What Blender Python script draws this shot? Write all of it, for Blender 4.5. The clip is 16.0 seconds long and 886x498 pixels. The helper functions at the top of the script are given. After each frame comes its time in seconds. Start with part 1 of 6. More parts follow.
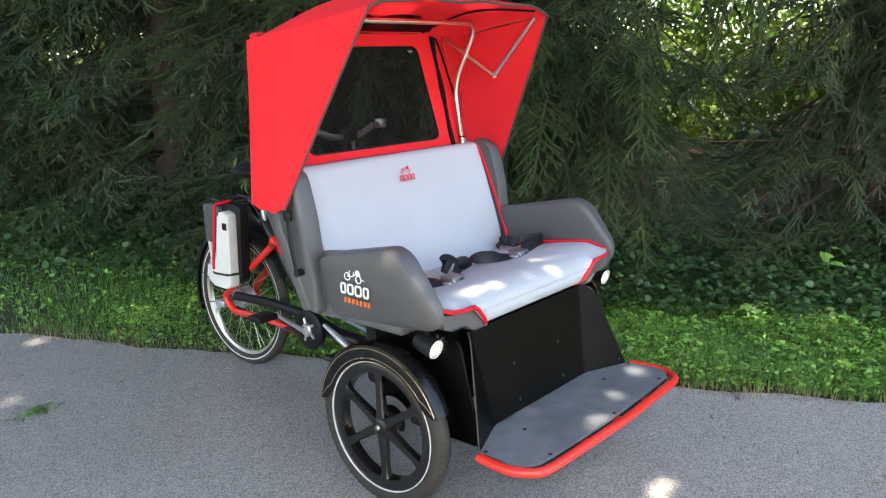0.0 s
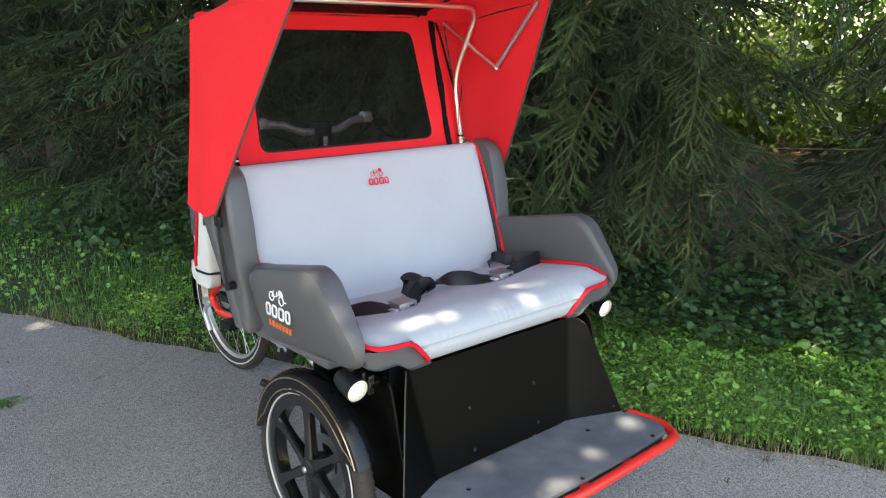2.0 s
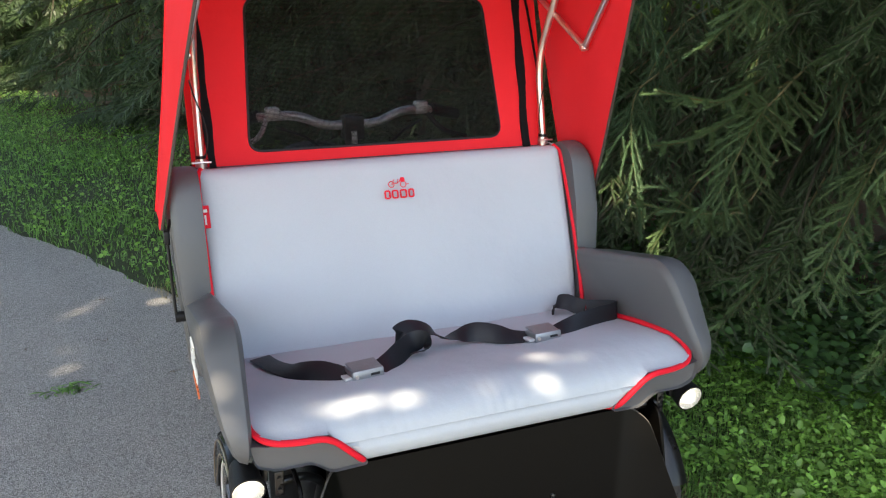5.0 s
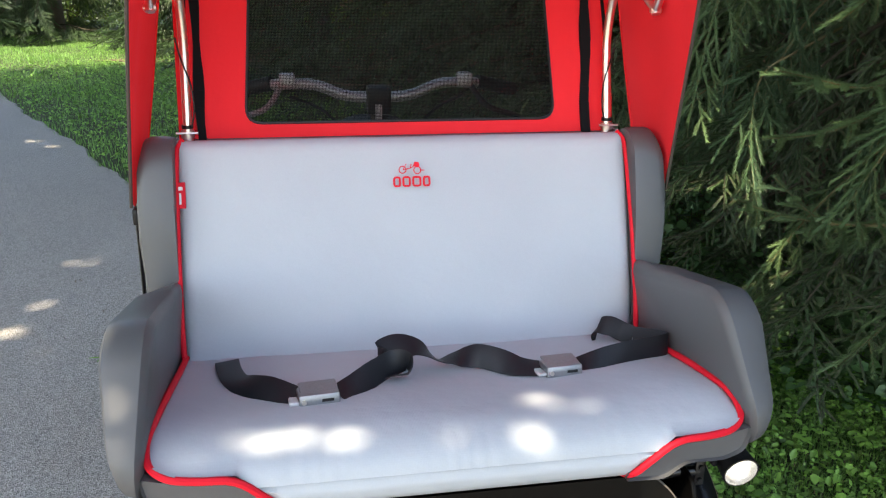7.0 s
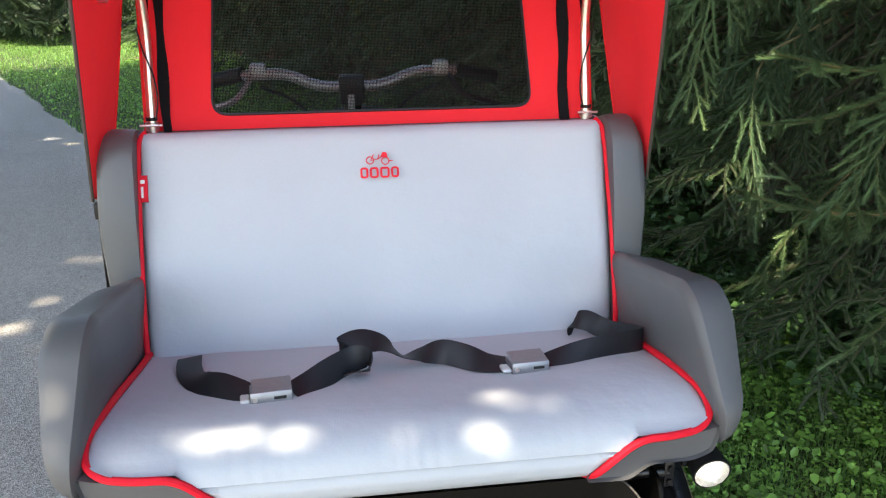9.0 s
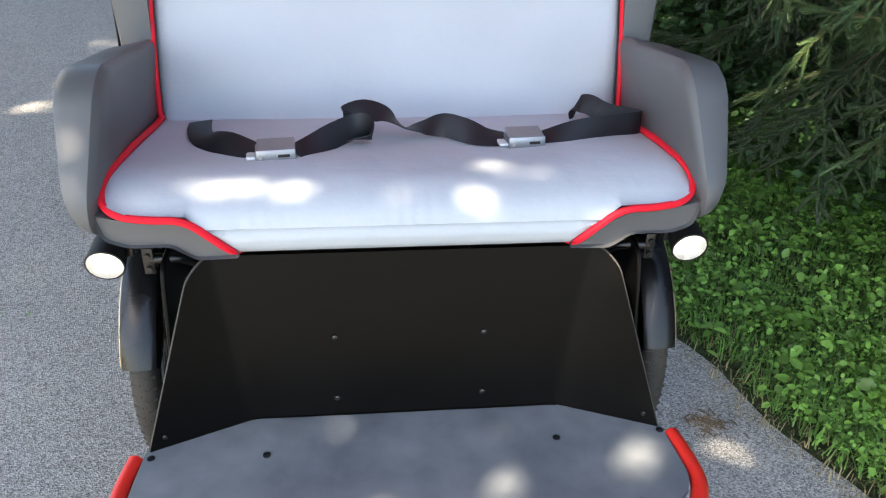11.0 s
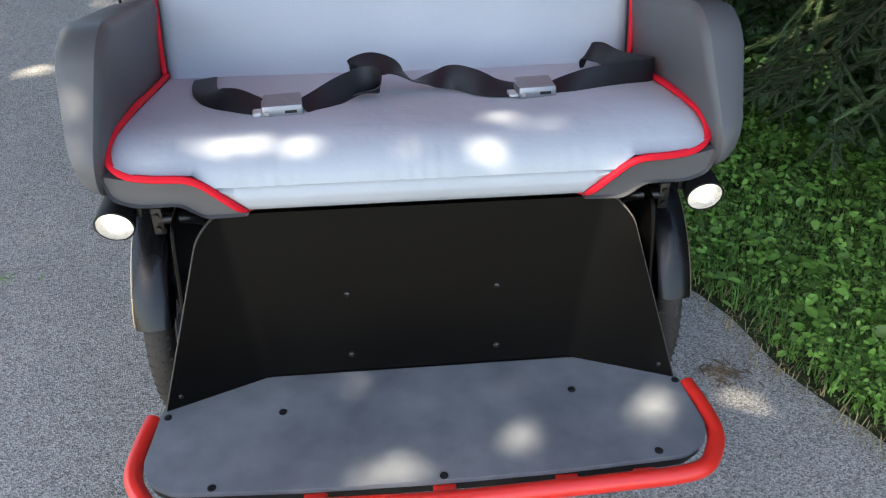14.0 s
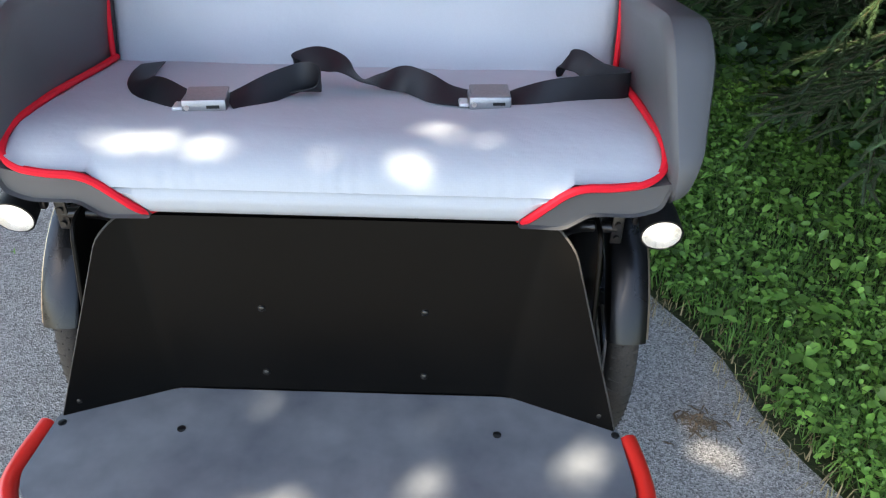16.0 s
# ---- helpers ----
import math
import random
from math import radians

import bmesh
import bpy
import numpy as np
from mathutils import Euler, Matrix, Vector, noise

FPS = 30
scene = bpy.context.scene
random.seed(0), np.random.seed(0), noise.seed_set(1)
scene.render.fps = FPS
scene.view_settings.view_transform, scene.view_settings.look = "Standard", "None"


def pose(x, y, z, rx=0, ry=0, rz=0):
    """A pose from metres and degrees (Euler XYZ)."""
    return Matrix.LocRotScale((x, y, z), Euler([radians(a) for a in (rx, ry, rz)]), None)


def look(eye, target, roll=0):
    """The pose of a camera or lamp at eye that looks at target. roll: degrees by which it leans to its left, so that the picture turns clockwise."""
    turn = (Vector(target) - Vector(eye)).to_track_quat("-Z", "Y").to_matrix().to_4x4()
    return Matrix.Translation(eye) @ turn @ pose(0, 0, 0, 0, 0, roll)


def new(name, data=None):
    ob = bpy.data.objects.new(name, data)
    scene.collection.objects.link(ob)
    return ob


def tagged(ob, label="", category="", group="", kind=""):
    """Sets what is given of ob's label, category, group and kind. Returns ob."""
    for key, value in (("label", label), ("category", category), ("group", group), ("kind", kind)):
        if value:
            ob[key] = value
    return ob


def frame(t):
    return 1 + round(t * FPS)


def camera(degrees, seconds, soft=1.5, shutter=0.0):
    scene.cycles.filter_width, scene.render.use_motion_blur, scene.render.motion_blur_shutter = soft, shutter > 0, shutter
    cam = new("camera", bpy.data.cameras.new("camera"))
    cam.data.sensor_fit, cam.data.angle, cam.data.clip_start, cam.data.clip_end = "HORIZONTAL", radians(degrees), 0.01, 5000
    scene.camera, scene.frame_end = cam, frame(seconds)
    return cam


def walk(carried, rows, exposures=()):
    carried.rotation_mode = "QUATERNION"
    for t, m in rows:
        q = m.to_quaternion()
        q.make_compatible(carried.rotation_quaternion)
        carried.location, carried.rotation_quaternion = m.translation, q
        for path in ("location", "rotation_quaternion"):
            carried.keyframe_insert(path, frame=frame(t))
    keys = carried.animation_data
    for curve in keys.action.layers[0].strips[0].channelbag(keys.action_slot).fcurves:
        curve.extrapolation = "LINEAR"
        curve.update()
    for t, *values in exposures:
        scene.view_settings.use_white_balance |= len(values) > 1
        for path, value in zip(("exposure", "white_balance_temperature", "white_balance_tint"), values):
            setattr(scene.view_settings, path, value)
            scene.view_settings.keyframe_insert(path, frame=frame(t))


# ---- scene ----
cam = camera(56.9, 16.0, 1.2)
PATH = [
    (0, (-2.156, -1.683, 1.4), (-0.673, -0.427, 0.931), -0.8),
    (0.5, (-2.009, -1.647, 1.407), (-0.543, -0.374, 0.926), -1.5),
    (1, (-1.88, -1.649, 1.398), (-0.441, -0.345, 0.918), -1.4),
    (1.5, (-1.707, -1.723, 1.398), (-0.349, -0.336, 0.918), 0.3),
    (2, (-1.563, -1.736, 1.407), (-0.268, -0.298, 0.904), 0.7),
    (2.5, (-1.388, -1.688, 1.429), (-0.138, -0.212, 0.924), 0.2),
    (3, (-1.244, -1.644, 1.428), (-0.052, -0.116, 0.935), -1.3),
    (3.5, (-1.081, -1.63, 1.431), (-0.008, -0.019, 0.926), -0.4),
    (4, (-0.92, -1.63, 1.421), (-0.012, 0.075, 0.903), 1.4),
    (4.2, (-0.866, -1.63, 1.439), (-0.009, 0.093, 0.893), 1.1),
    (6.3, (-0.326, -1.35, 1.382), (0.165, 0.49, 0.77), 1.8),
    (6.5, (-0.283, -1.345, 1.38), (0.139, 0.507, 0.754), 1.9),
    (7, (-0.234, -1.325, 1.378), (0.106, 0.536, 0.73), 0.8),
    (7.5, (-0.221, -1.308, 1.383), (0.12, 0.551, 0.727), -0.4),
    (8, (-0.2, -1.282, 1.368), (0.165, 0.577, 0.728), -1.5),
    (8.2, (-0.178, -1.277, 1.364), (0.164, 0.588, 0.728), -1.4),
    (10.3, (-0.057, -1.359, 1.353), (0.171, 0.414, 0.456), 0.7),
    (10.5, (-0.06, -1.363, 1.341), (0.169, 0.379, 0.384), 1.0),
    (11, (-0.066, -1.385, 1.306), (0.119, 0.3, 0.245), 1.6),
    (11.5, (-0.061, -1.392, 1.284), (0.071, 0.247, 0.146), 1.7),
    (12, (-0.063, -1.397, 1.272), (0.064, 0.204, 0.079), 2.0),
    (12.5, (-0.061, -1.399, 1.281), (0.068, 0.201, 0.089), 1.8),
    (13, (-0.052, -1.391, 1.282), (0.072, 0.227, 0.113), 1.4),
    (13.5, (-0.049, -1.39, 1.287), (0.078, 0.235, 0.127), 0.8),
    (14, (-0.069, -1.376, 1.293), (0.089, 0.254, 0.146), 0.0),
    (14.5, (-0.112, -1.355, 1.291), (0.104, 0.259, 0.129), -0.1),
    (15, (-0.101, -1.336, 1.289), (0.161, 0.255, 0.105), -0.5),
    (15.5, (0.014, -1.297, 1.278), (0.165, 0.303, 0.088), 0.6),
    (16, (0.171, -1.243, 1.273), (0.154, 0.369, 0.089), 1.2),
]
walk(cam, [(t, look(eye, target, roll)) for t, eye, target, roll in PATH], [(t, e, w, 10) for t, e, w in ((0, 2.28, 7300), (2, 2.12, 7500), (3.5, 2.02, 7750), (6.5, 2.12, 7600), (8, 2.14, 7550), (10.5, 2.35, 7400), (11.5, 2.36, 7250), (12.5, 2.04, 7200), (13.5, 2.00, 7150), (16, 2.20, 7050))])

# ---- world, sun and exposure ----
SUN = Vector((-0.52, -0.50, 0.95)).normalized()
world = bpy.data.worlds.new("sky")
scene.world = world
world.use_nodes = True
wn = world.node_tree.nodes
sky = wn.new("ShaderNodeTexSky")
sky.sky_type = "NISHITA"
sky.sun_disc = False
sky.sun_elevation = math.asin(SUN.z)
sky.sun_rotation = math.atan2(SUN.x, SUN.y)
wn["Background"].inputs[1].default_value = 0.15
world.node_tree.links.new(sky.outputs[0], wn["Background"].inputs[0])
sun_data = bpy.data.lights.new("sun", "SUN")
sun_data.energy, sun_data.angle, sun_data.color = 3.8, radians(0.53), (1.0, 0.93, 0.80)
sun = new("sun", sun_data)
sun.matrix_world = look(SUN * 40, (0, 0, 0))


# ---- materials ----
def material(name, base, other=None, rough=0.6, gloss=0.5, metal=0.0, scale=8.0, fine=220.0, bump=0.15, depth=0.002, spread=0.5, sheen=0.0, coat=0.0, random_piece=0.0):
    """Base colour varied at two scales with fine relief."""
    m = bpy.data.materials.new(name)
    m.use_nodes = True
    nt = m.node_tree
    n, l = nt.nodes, nt.links
    p = n["Principled BSDF"]
    p.inputs["Roughness"].default_value = rough
    p.inputs["Metallic"].default_value = metal
    p.inputs["Specular IOR Level"].default_value = gloss
    if sheen:
        p.inputs["Sheen Weight"].default_value = sheen
    if coat:
        p.inputs["Coat Weight"].default_value = coat
        p.inputs["Coat Roughness"].default_value = 0.15
    tc = n.new("ShaderNodeTexCoord")
    big = n.new("ShaderNodeTexNoise")
    big.inputs["Scale"].default_value, big.inputs["Detail"].default_value = scale, 5
    small = n.new("ShaderNodeTexNoise")
    small.inputs["Scale"].default_value, small.inputs["Detail"].default_value = fine, 3
    l.new(tc.outputs["Object"], big.inputs["Vector"])
    l.new(tc.outputs["Object"], small.inputs["Vector"])
    add = n.new("ShaderNodeMath")
    add.operation = "ADD"
    l.new(big.outputs["Fac"], add.inputs[0])
    l.new(small.outputs["Fac"], add.inputs[1])
    mr = n.new("ShaderNodeMapRange")
    mr.inputs["From Min"].default_value, mr.inputs["From Max"].default_value = 1 - spread, 1 + spread
    l.new(add.outputs[0], mr.inputs["Value"])
    mix = n.new("ShaderNodeMix")
    mix.data_type = "RGBA"
    mix.inputs["A"].default_value = (*base, 1)
    mix.inputs["B"].default_value = (*(other or [c * 0.8 for c in base]), 1)
    l.new(mr.outputs[0], mix.inputs["Factor"])
    colour = mix.outputs["Result"]
    if random_piece:
        oi = n.new("ShaderNodeNewGeometry")
        mr2 = n.new("ShaderNodeMapRange")
        mr2.inputs["To Min"].default_value, mr2.inputs["To Max"].default_value = 1 - random_piece, 1 + random_piece
        l.new(oi.outputs["Random Per Island"], mr2.inputs["Value"])
        hsv = n.new("ShaderNodeHueSaturation")
        l.new(mr2.outputs[0], hsv.inputs["Value"])
        l.new(colour, hsv.inputs["Color"])
        colour = hsv.outputs["Color"]
    l.new(colour, p.inputs["Base Color"])
    mr3 = n.new("ShaderNodeMapRange")
    mr3.inputs["To Min"].default_value, mr3.inputs["To Max"].default_value = max(0.03, rough - 0.1), min(1, rough + 0.1)
    l.new(big.outputs["Fac"], mr3.inputs["Value"])
    l.new(mr3.outputs[0], p.inputs["Roughness"])
    if bump:
        b = n.new("ShaderNodeBump")
        b.inputs["Strength"].default_value, b.inputs["Distance"].default_value = bump, depth
        l.new(small.outputs["Fac"], b.inputs["Height"])
        l.new(b.outputs[0], p.inputs["Normal"])
    return m


def leafy(name, base, other, rough=0.5, through_light=0.35, scale=1.2, vary=0.35):
    """Leaf or needle: varied from leaf to leaf, some light passes through."""
    m = material(name, base, other, rough=rough, scale=scale, fine=40, bump=0, spread=0.35, random_piece=vary)
    nt = m.node_tree
    p = nt.nodes["Principled BSDF"]
    tr = nt.nodes.new("ShaderNodeBsdfTranslucent")
    mx = nt.nodes.new("ShaderNodeMixShader")
    mx.inputs[0].default_value = through_light
    nt.links.new(p.inputs["Base Color"].links[0].from_socket, tr.inputs["Color"])
    nt.links.new(p.outputs[0], mx.inputs[1])
    nt.links.new(tr.outputs[0], mx.inputs[2])
    nt.links.new(mx.outputs[0], nt.nodes["Material Output"].inputs["Surface"])
    return m


def fabric(name, base, other, weave=2600.0, rough=0.85, bump=0.05, through_light=0.0):
    """Woven cloth."""
    m = material(name, base, other, rough=rough, gloss=0.15, scale=5, fine=400, bump=0, spread=0.6)
    nt = m.node_tree
    n, l = nt.nodes, nt.links
    p = n["Principled BSDF"]
    tc = n["Texture Coordinate"]
    waves = []
    for axis in ("X", "Z"):
        w = n.new("ShaderNodeTexWave")
        w.bands_direction = axis
        w.inputs["Scale"].default_value = weave / 20
        w.inputs["Distortion"].default_value = 1.5
        w.inputs["Detail"].default_value = 1
        l.new(tc.outputs["Object"], w.inputs["Vector"])
        waves.append(w)
    mul = n.new("ShaderNodeMath")
    mul.operation = "ADD"
    l.new(waves[0].outputs["Fac"], mul.inputs[0])
    l.new(waves[1].outputs["Fac"], mul.inputs[1])
    crease = n.new("ShaderNodeTexNoise")
    crease.inputs["Scale"].default_value, crease.inputs["Detail"].default_value = 9, 4
    l.new(tc.outputs["Object"], crease.inputs["Vector"])
    b2 = n.new("ShaderNodeBump")
    b2.inputs["Strength"].default_value, b2.inputs["Distance"].default_value = 0.25, 0.02
    l.new(crease.outputs["Fac"], b2.inputs["Height"])
    b = n.new("ShaderNodeBump")
    b.inputs["Strength"].default_value, b.inputs["Distance"].default_value = bump, 0.0006
    l.new(mul.outputs[0], b.inputs["Height"])
    l.new(b2.outputs[0], b.inputs["Normal"])
    l.new(b.outputs[0], p.inputs["Normal"])
    if through_light:
        tr = n.new("ShaderNodeBsdfTranslucent")
        mx = n.new("ShaderNodeMixShader")
        mx.inputs[0].default_value = through_light
        l.new(p.inputs["Base Color"].links[0].from_socket, tr.inputs["Color"])
        l.new(p.outputs[0], mx.inputs[1])
        l.new(tr.outputs[0], mx.inputs[2])
        l.new(mx.outputs[0], n["Material Output"].inputs["Surface"])
    return m


SHELL = material("grey moulded plastic", (0.070, 0.071, 0.074), (0.090, 0.091, 0.095), rough=0.44, gloss=0.5, scale=6, fine=900, bump=0.25, depth=0.0006)
GREY_CLOTH = fabric("pale grey seat cloth", (0.440, 0.470, 0.506), (0.388, 0.415, 0.446))
RED_CLOTH = fabric("red canopy cloth", (0.95, 0.036, 0.048), (0.90, 0.028, 0.038), through_light=0.20)
RED_TRIM = material("red piping", (0.76, 0.012, 0.030), (0.6, 0.01, 0.022), rough=0.6, gloss=0.2, fine=500)
RED_PAINT = material("red powder coat", (0.76, 0.028, 0.018), (0.68, 0.025, 0.017), rough=0.32, coat=0.3, fine=600, bump=0.05)
BLACK_BOARD = material("black laminate board", (0.0012, 0.0011, 0.0010), (0.0024, 0.0021, 0.0019), rough=0.35, gloss=0.10, scale=7, fine=700, bump=0.2, depth=0.0005)
GREY_BOARD = material("grey deck board", (0.084, 0.093, 0.108), (0.200, 0.210, 0.222), rough=0.42, scale=4.5, fine=17, bump=0.02, depth=0.0006, spread=0.42)
BLACK_METAL = material("black painted metal", (0.005, 0.005, 0.005), (0.009, 0.009, 0.009), rough=0.32, gloss=0.4, coat=0.15, fine=500, bump=0.05)
WHEEL_BLACK = material("gloss black wheel", (0.005, 0.005, 0.005), (0.008, 0.008, 0.008), rough=0.22, gloss=0.6, coat=0.3, fine=400, bump=0.03)
BLACK_PLASTIC = material("black plastic", (0.006, 0.006, 0.0065), (0.010, 0.010, 0.011), rough=0.45, gloss=0.3, fine=700)
RUBBER = material("tyre rubber", (0.020, 0.0185, 0.0165), (0.060, 0.052, 0.043), rough=0.75, gloss=0.3, scale=14, fine=300, bump=0.3)
CHROME = material("polished steel tube", (0.86, 0.80, 0.72), (0.76, 0.70, 0.63), rough=0.34, metal=1.0, fine=300, bump=0.02)
ALLOY = material("aluminium", (0.78, 0.78, 0.78), (0.66, 0.66, 0.66), rough=0.42, metal=0.9, fine=300, bump=0.05)
WEBBING = material("black belt webbing", (0.006, 0.0065, 0.009), (0.011, 0.012, 0.016), rough=0.5, gloss=0.35, fine=900, bump=0.4, depth=0.0008)
WHITE_PLASTIC = material("pale plastic", (0.74, 0.73, 0.69), (0.66, 0.65, 0.62), rough=0.4)
WHITE_PRINT = material("white print", (0.82, 0.82, 0.80), rough=0.5)
ORANGE_PRINT = material("orange print", (0.80, 0.16, 0.03), rough=0.5)
REFLECT = material("pale reflective band", (0.68, 0.66, 0.62), rough=0.3, scale=30)


# ---- building tools ----
PLACE = {}


def thing(name, base, label, category, group="", kind=""):
    ob = new(name)
    ob.empty_display_size = 0.1
    ob.location = base
    PLACE[ob] = Matrix.Translation(base)
    return tagged(ob, label, category, group, kind)


def finish(me, mats, angle=38):
    for m in mats if isinstance(mats, (list, tuple)) else [mats]:
        me.materials.append(m)
    me.polygons.foreach_set("use_smooth", [True] * len(me.polygons))
    me.set_sharp_from_angle(angle=radians(angle))
    return me


def part(name, bm, mats, parent=None, label="", angle=38):
    """A bmesh in world coordinates as one mesh object under a thing or a part."""
    me = bpy.data.meshes.new(name)
    bmesh.ops.recalc_face_normals(bm, faces=bm.faces[:])
    bm.to_mesh(me)
    bm.free()
    finish(me, mats, angle)
    ob = new(name, me)
    PLACE[ob] = Matrix()
    if parent:
        ob.parent = parent
        ob.matrix_parent_inverse = PLACE[parent].inverted()
    if label:
        ob["label"] = label
    return ob


def raw(name, verts, faces, mat, parent=None, label="", smooth=False):
    """A big mesh straight from arrays; all faces have the same number of corners."""
    me = bpy.data.meshes.new(name)
    verts = np.asarray(verts, np.float32)
    faces = np.asarray(faces, np.int32)
    k = faces.shape[1]
    me.vertices.add(len(verts))
    me.vertices.foreach_set("co", verts.ravel())
    me.loops.add(faces.size)
    me.loops.foreach_set("vertex_index", faces.ravel())
    me.polygons.add(len(faces))
    me.polygons.foreach_set("loop_start", np.arange(0, faces.size, k, dtype=np.int32))
    me.update(calc_edges=True)
    me.materials.append(mat)
    if smooth:
        me.polygons.foreach_set("use_smooth", [True] * len(faces))
    ob = new(name, me)
    PLACE[ob] = Matrix()
    if parent:
        ob.parent = parent
        ob.matrix_parent_inverse = PLACE[parent].inverted()
    if label:
        ob["label"] = label
    return ob


def fillet(pts, rad, n=5, closed=False):
    """Rounds the corners of a line."""
    pts = [Vector(p) for p in pts]
    out = []
    m = len(pts)
    for i, p in enumerate(pts):
        if not closed and i in (0, m - 1):
            out.append(p)
            continue
        a, b = pts[i - 1], pts[(i + 1) % m]
        r = min(rad, (a - p).length * 0.48, (b - p).length * 0.48)
        s, e = p + (a - p).normalized() * r, p + (b - p).normalized() * r
        for k in range(n + 1):
            t = k / n
            out.append(s * (1 - t) ** 2 + p * 2 * t * (1 - t) + e * t * t)
    return out


def sweep(bm, pts, r, seg=10, closed=False, flat=1.0, up=None):
    """A tube along a line; r is a number or one for each point; flat squeezes it."""
    pts = [Vector(p) for p in pts]
    n = len(pts)
    rings = []
    nrm = None
    for i, p in enumerate(pts):
        a = pts[i - 1] if i or closed else p
        b = pts[(i + 1) % n] if i < n - 1 or closed else p
        d = (b - a).normalized()
        if nrm is None:
            ref = Vector(up) if up else (Vector((0, 0, 1)) if abs(d.z) < 0.9 else Vector((1, 0, 0)))
            nrm = d.cross(ref).cross(d).normalized()
        nrm = (nrm - d * nrm.dot(d)).normalized()
        side = d.cross(nrm)
        ri = r[i] if isinstance(r, (list, tuple)) else r
        rings.append([bm.verts.new(p + (nrm * math.cos(t) * flat + side * math.sin(t)) * ri) for t in (2 * math.pi * k / seg for k in range(seg))])
    for i in range(n if closed else n - 1):
        a, b = rings[i], rings[(i + 1) % n]
        for k in range(seg):
            bm.faces.new((a[k], a[(k + 1) % seg], b[(k + 1) % seg], b[k]))
    if not closed:
        bm.faces.new(rings[0][::-1])
        bm.faces.new(rings[-1])


def loft(bm, rings, closed=True, caps=True):
    """Skin over rings of as many points each."""
    vs = [[bm.verts.new(p) for p in ring] for ring in rings]
    n = len(vs[0])
    for a, b in zip(vs, vs[1:]):
        for k in range(n if closed else n - 1):
            bm.faces.new((a[k], a[(k + 1) % n], b[(k + 1) % n], b[k]))
    if caps:
        bm.faces.new(vs[0][::-1])
        bm.faces.new(vs[-1])


def prism(bm, poly, f, bevel=0.0, seg=2):
    """Two like polygons joined: f(point, 0 or 1) gives the place."""
    lo = [bm.verts.new(f(p, 0)) for p in poly]
    hi = [bm.verts.new(f(p, 1)) for p in poly]
    n = len(poly)
    fs = [bm.faces.new(lo[::-1]), bm.faces.new(hi)]
    for k in range(n):
        fs.append(bm.faces.new((lo[k], lo[(k + 1) % n], hi[(k + 1) % n], hi[k])))
    if bevel:
        edges = list({e for g in fs[:2] for e in g.edges})
        bmesh.ops.bevel(bm, geom=edges, offset=bevel, segments=seg, profile=0.5, affect="EDGES")


def box(bm, lo, hi, bevel=0.0, seg=2, m=None):
    lo, hi = Vector(lo), Vector(hi)
    r = bmesh.ops.create_cube(bm, size=1, matrix=(m or Matrix()) @ Matrix.Translation((lo + hi) / 2) @ Matrix.Diagonal((*(hi - lo), 1)))
    if bevel:
        edges = list({e for v in r["verts"] for e in v.link_edges})
        bmesh.ops.bevel(bm, geom=edges, offset=bevel, segments=seg, profile=0.5, affect="EDGES")


def turned(bm, prof, place, seg=40):
    """Turns a profile of (radius, along); a ring-shaped profile closes on itself, a tip is capped."""
    vs = [[bm.verts.new(place(r, 2 * math.pi * k / seg, a)) for k in range(seg)] for r, a in prof]
    whole = prof[0][0] > 0.003 and prof[-1][0] > 0.003
    pairs = list(zip(vs, vs[1:])) + ([(vs[-1], vs[0])] if whole else [])
    for a, b in pairs:
        for k in range(seg):
            bm.faces.new((a[k], a[(k + 1) % seg], b[(k + 1) % seg], b[k]))
    for (r, _), v in ((prof[0], vs[0]), (prof[-1], vs[-1])):
        if r <= 0.003:
            bm.faces.new(v)


def lathe(bm, prof, centre, axis="X", seg=40):
    """Turns a profile of (radius, along) round an axis through the centre."""
    c = Vector(centre)
    if axis == "X":
        put = lambda r, t, a: c + Vector((a, r * math.cos(t), r * math.sin(t)))
    elif axis == "Y":
        put = lambda r, t, a: c + Vector((r * math.cos(t), a, r * math.sin(t)))
    else:
        put = lambda r, t, a: c + Vector((r * math.cos(t), r * math.sin(t), a))
    turned(bm, prof, put, seg)


def B():
    return bmesh.new()


# ---- the two-seat passenger tricycle ----
trike = thing("passenger_tricycle", (0, 0.35, 0), "grey and red two-seat passenger tricycle parked on asphalt", "tricycle")


def curve_points(pts, n):
    """n points along a line, evenly by its length."""
    pts = [Vector(p) for p in pts]
    run = [0.0]
    for a, b in zip(pts, pts[1:]):
        run.append(run[-1] + (b - a).length)
    out = []
    for k in range(n):
        s = run[-1] * k / (n - 1)
        i = max(j for j in range(len(pts) - 1) if run[j] <= s + 1e-9)
        out.append(pts[i].lerp(pts[i + 1], (s - run[i]) / max(1e-9, run[i + 1] - run[i])))
    return out


def ease(t):
    t = min(1, max(0, t))
    return t * t * (3 - 2 * t)


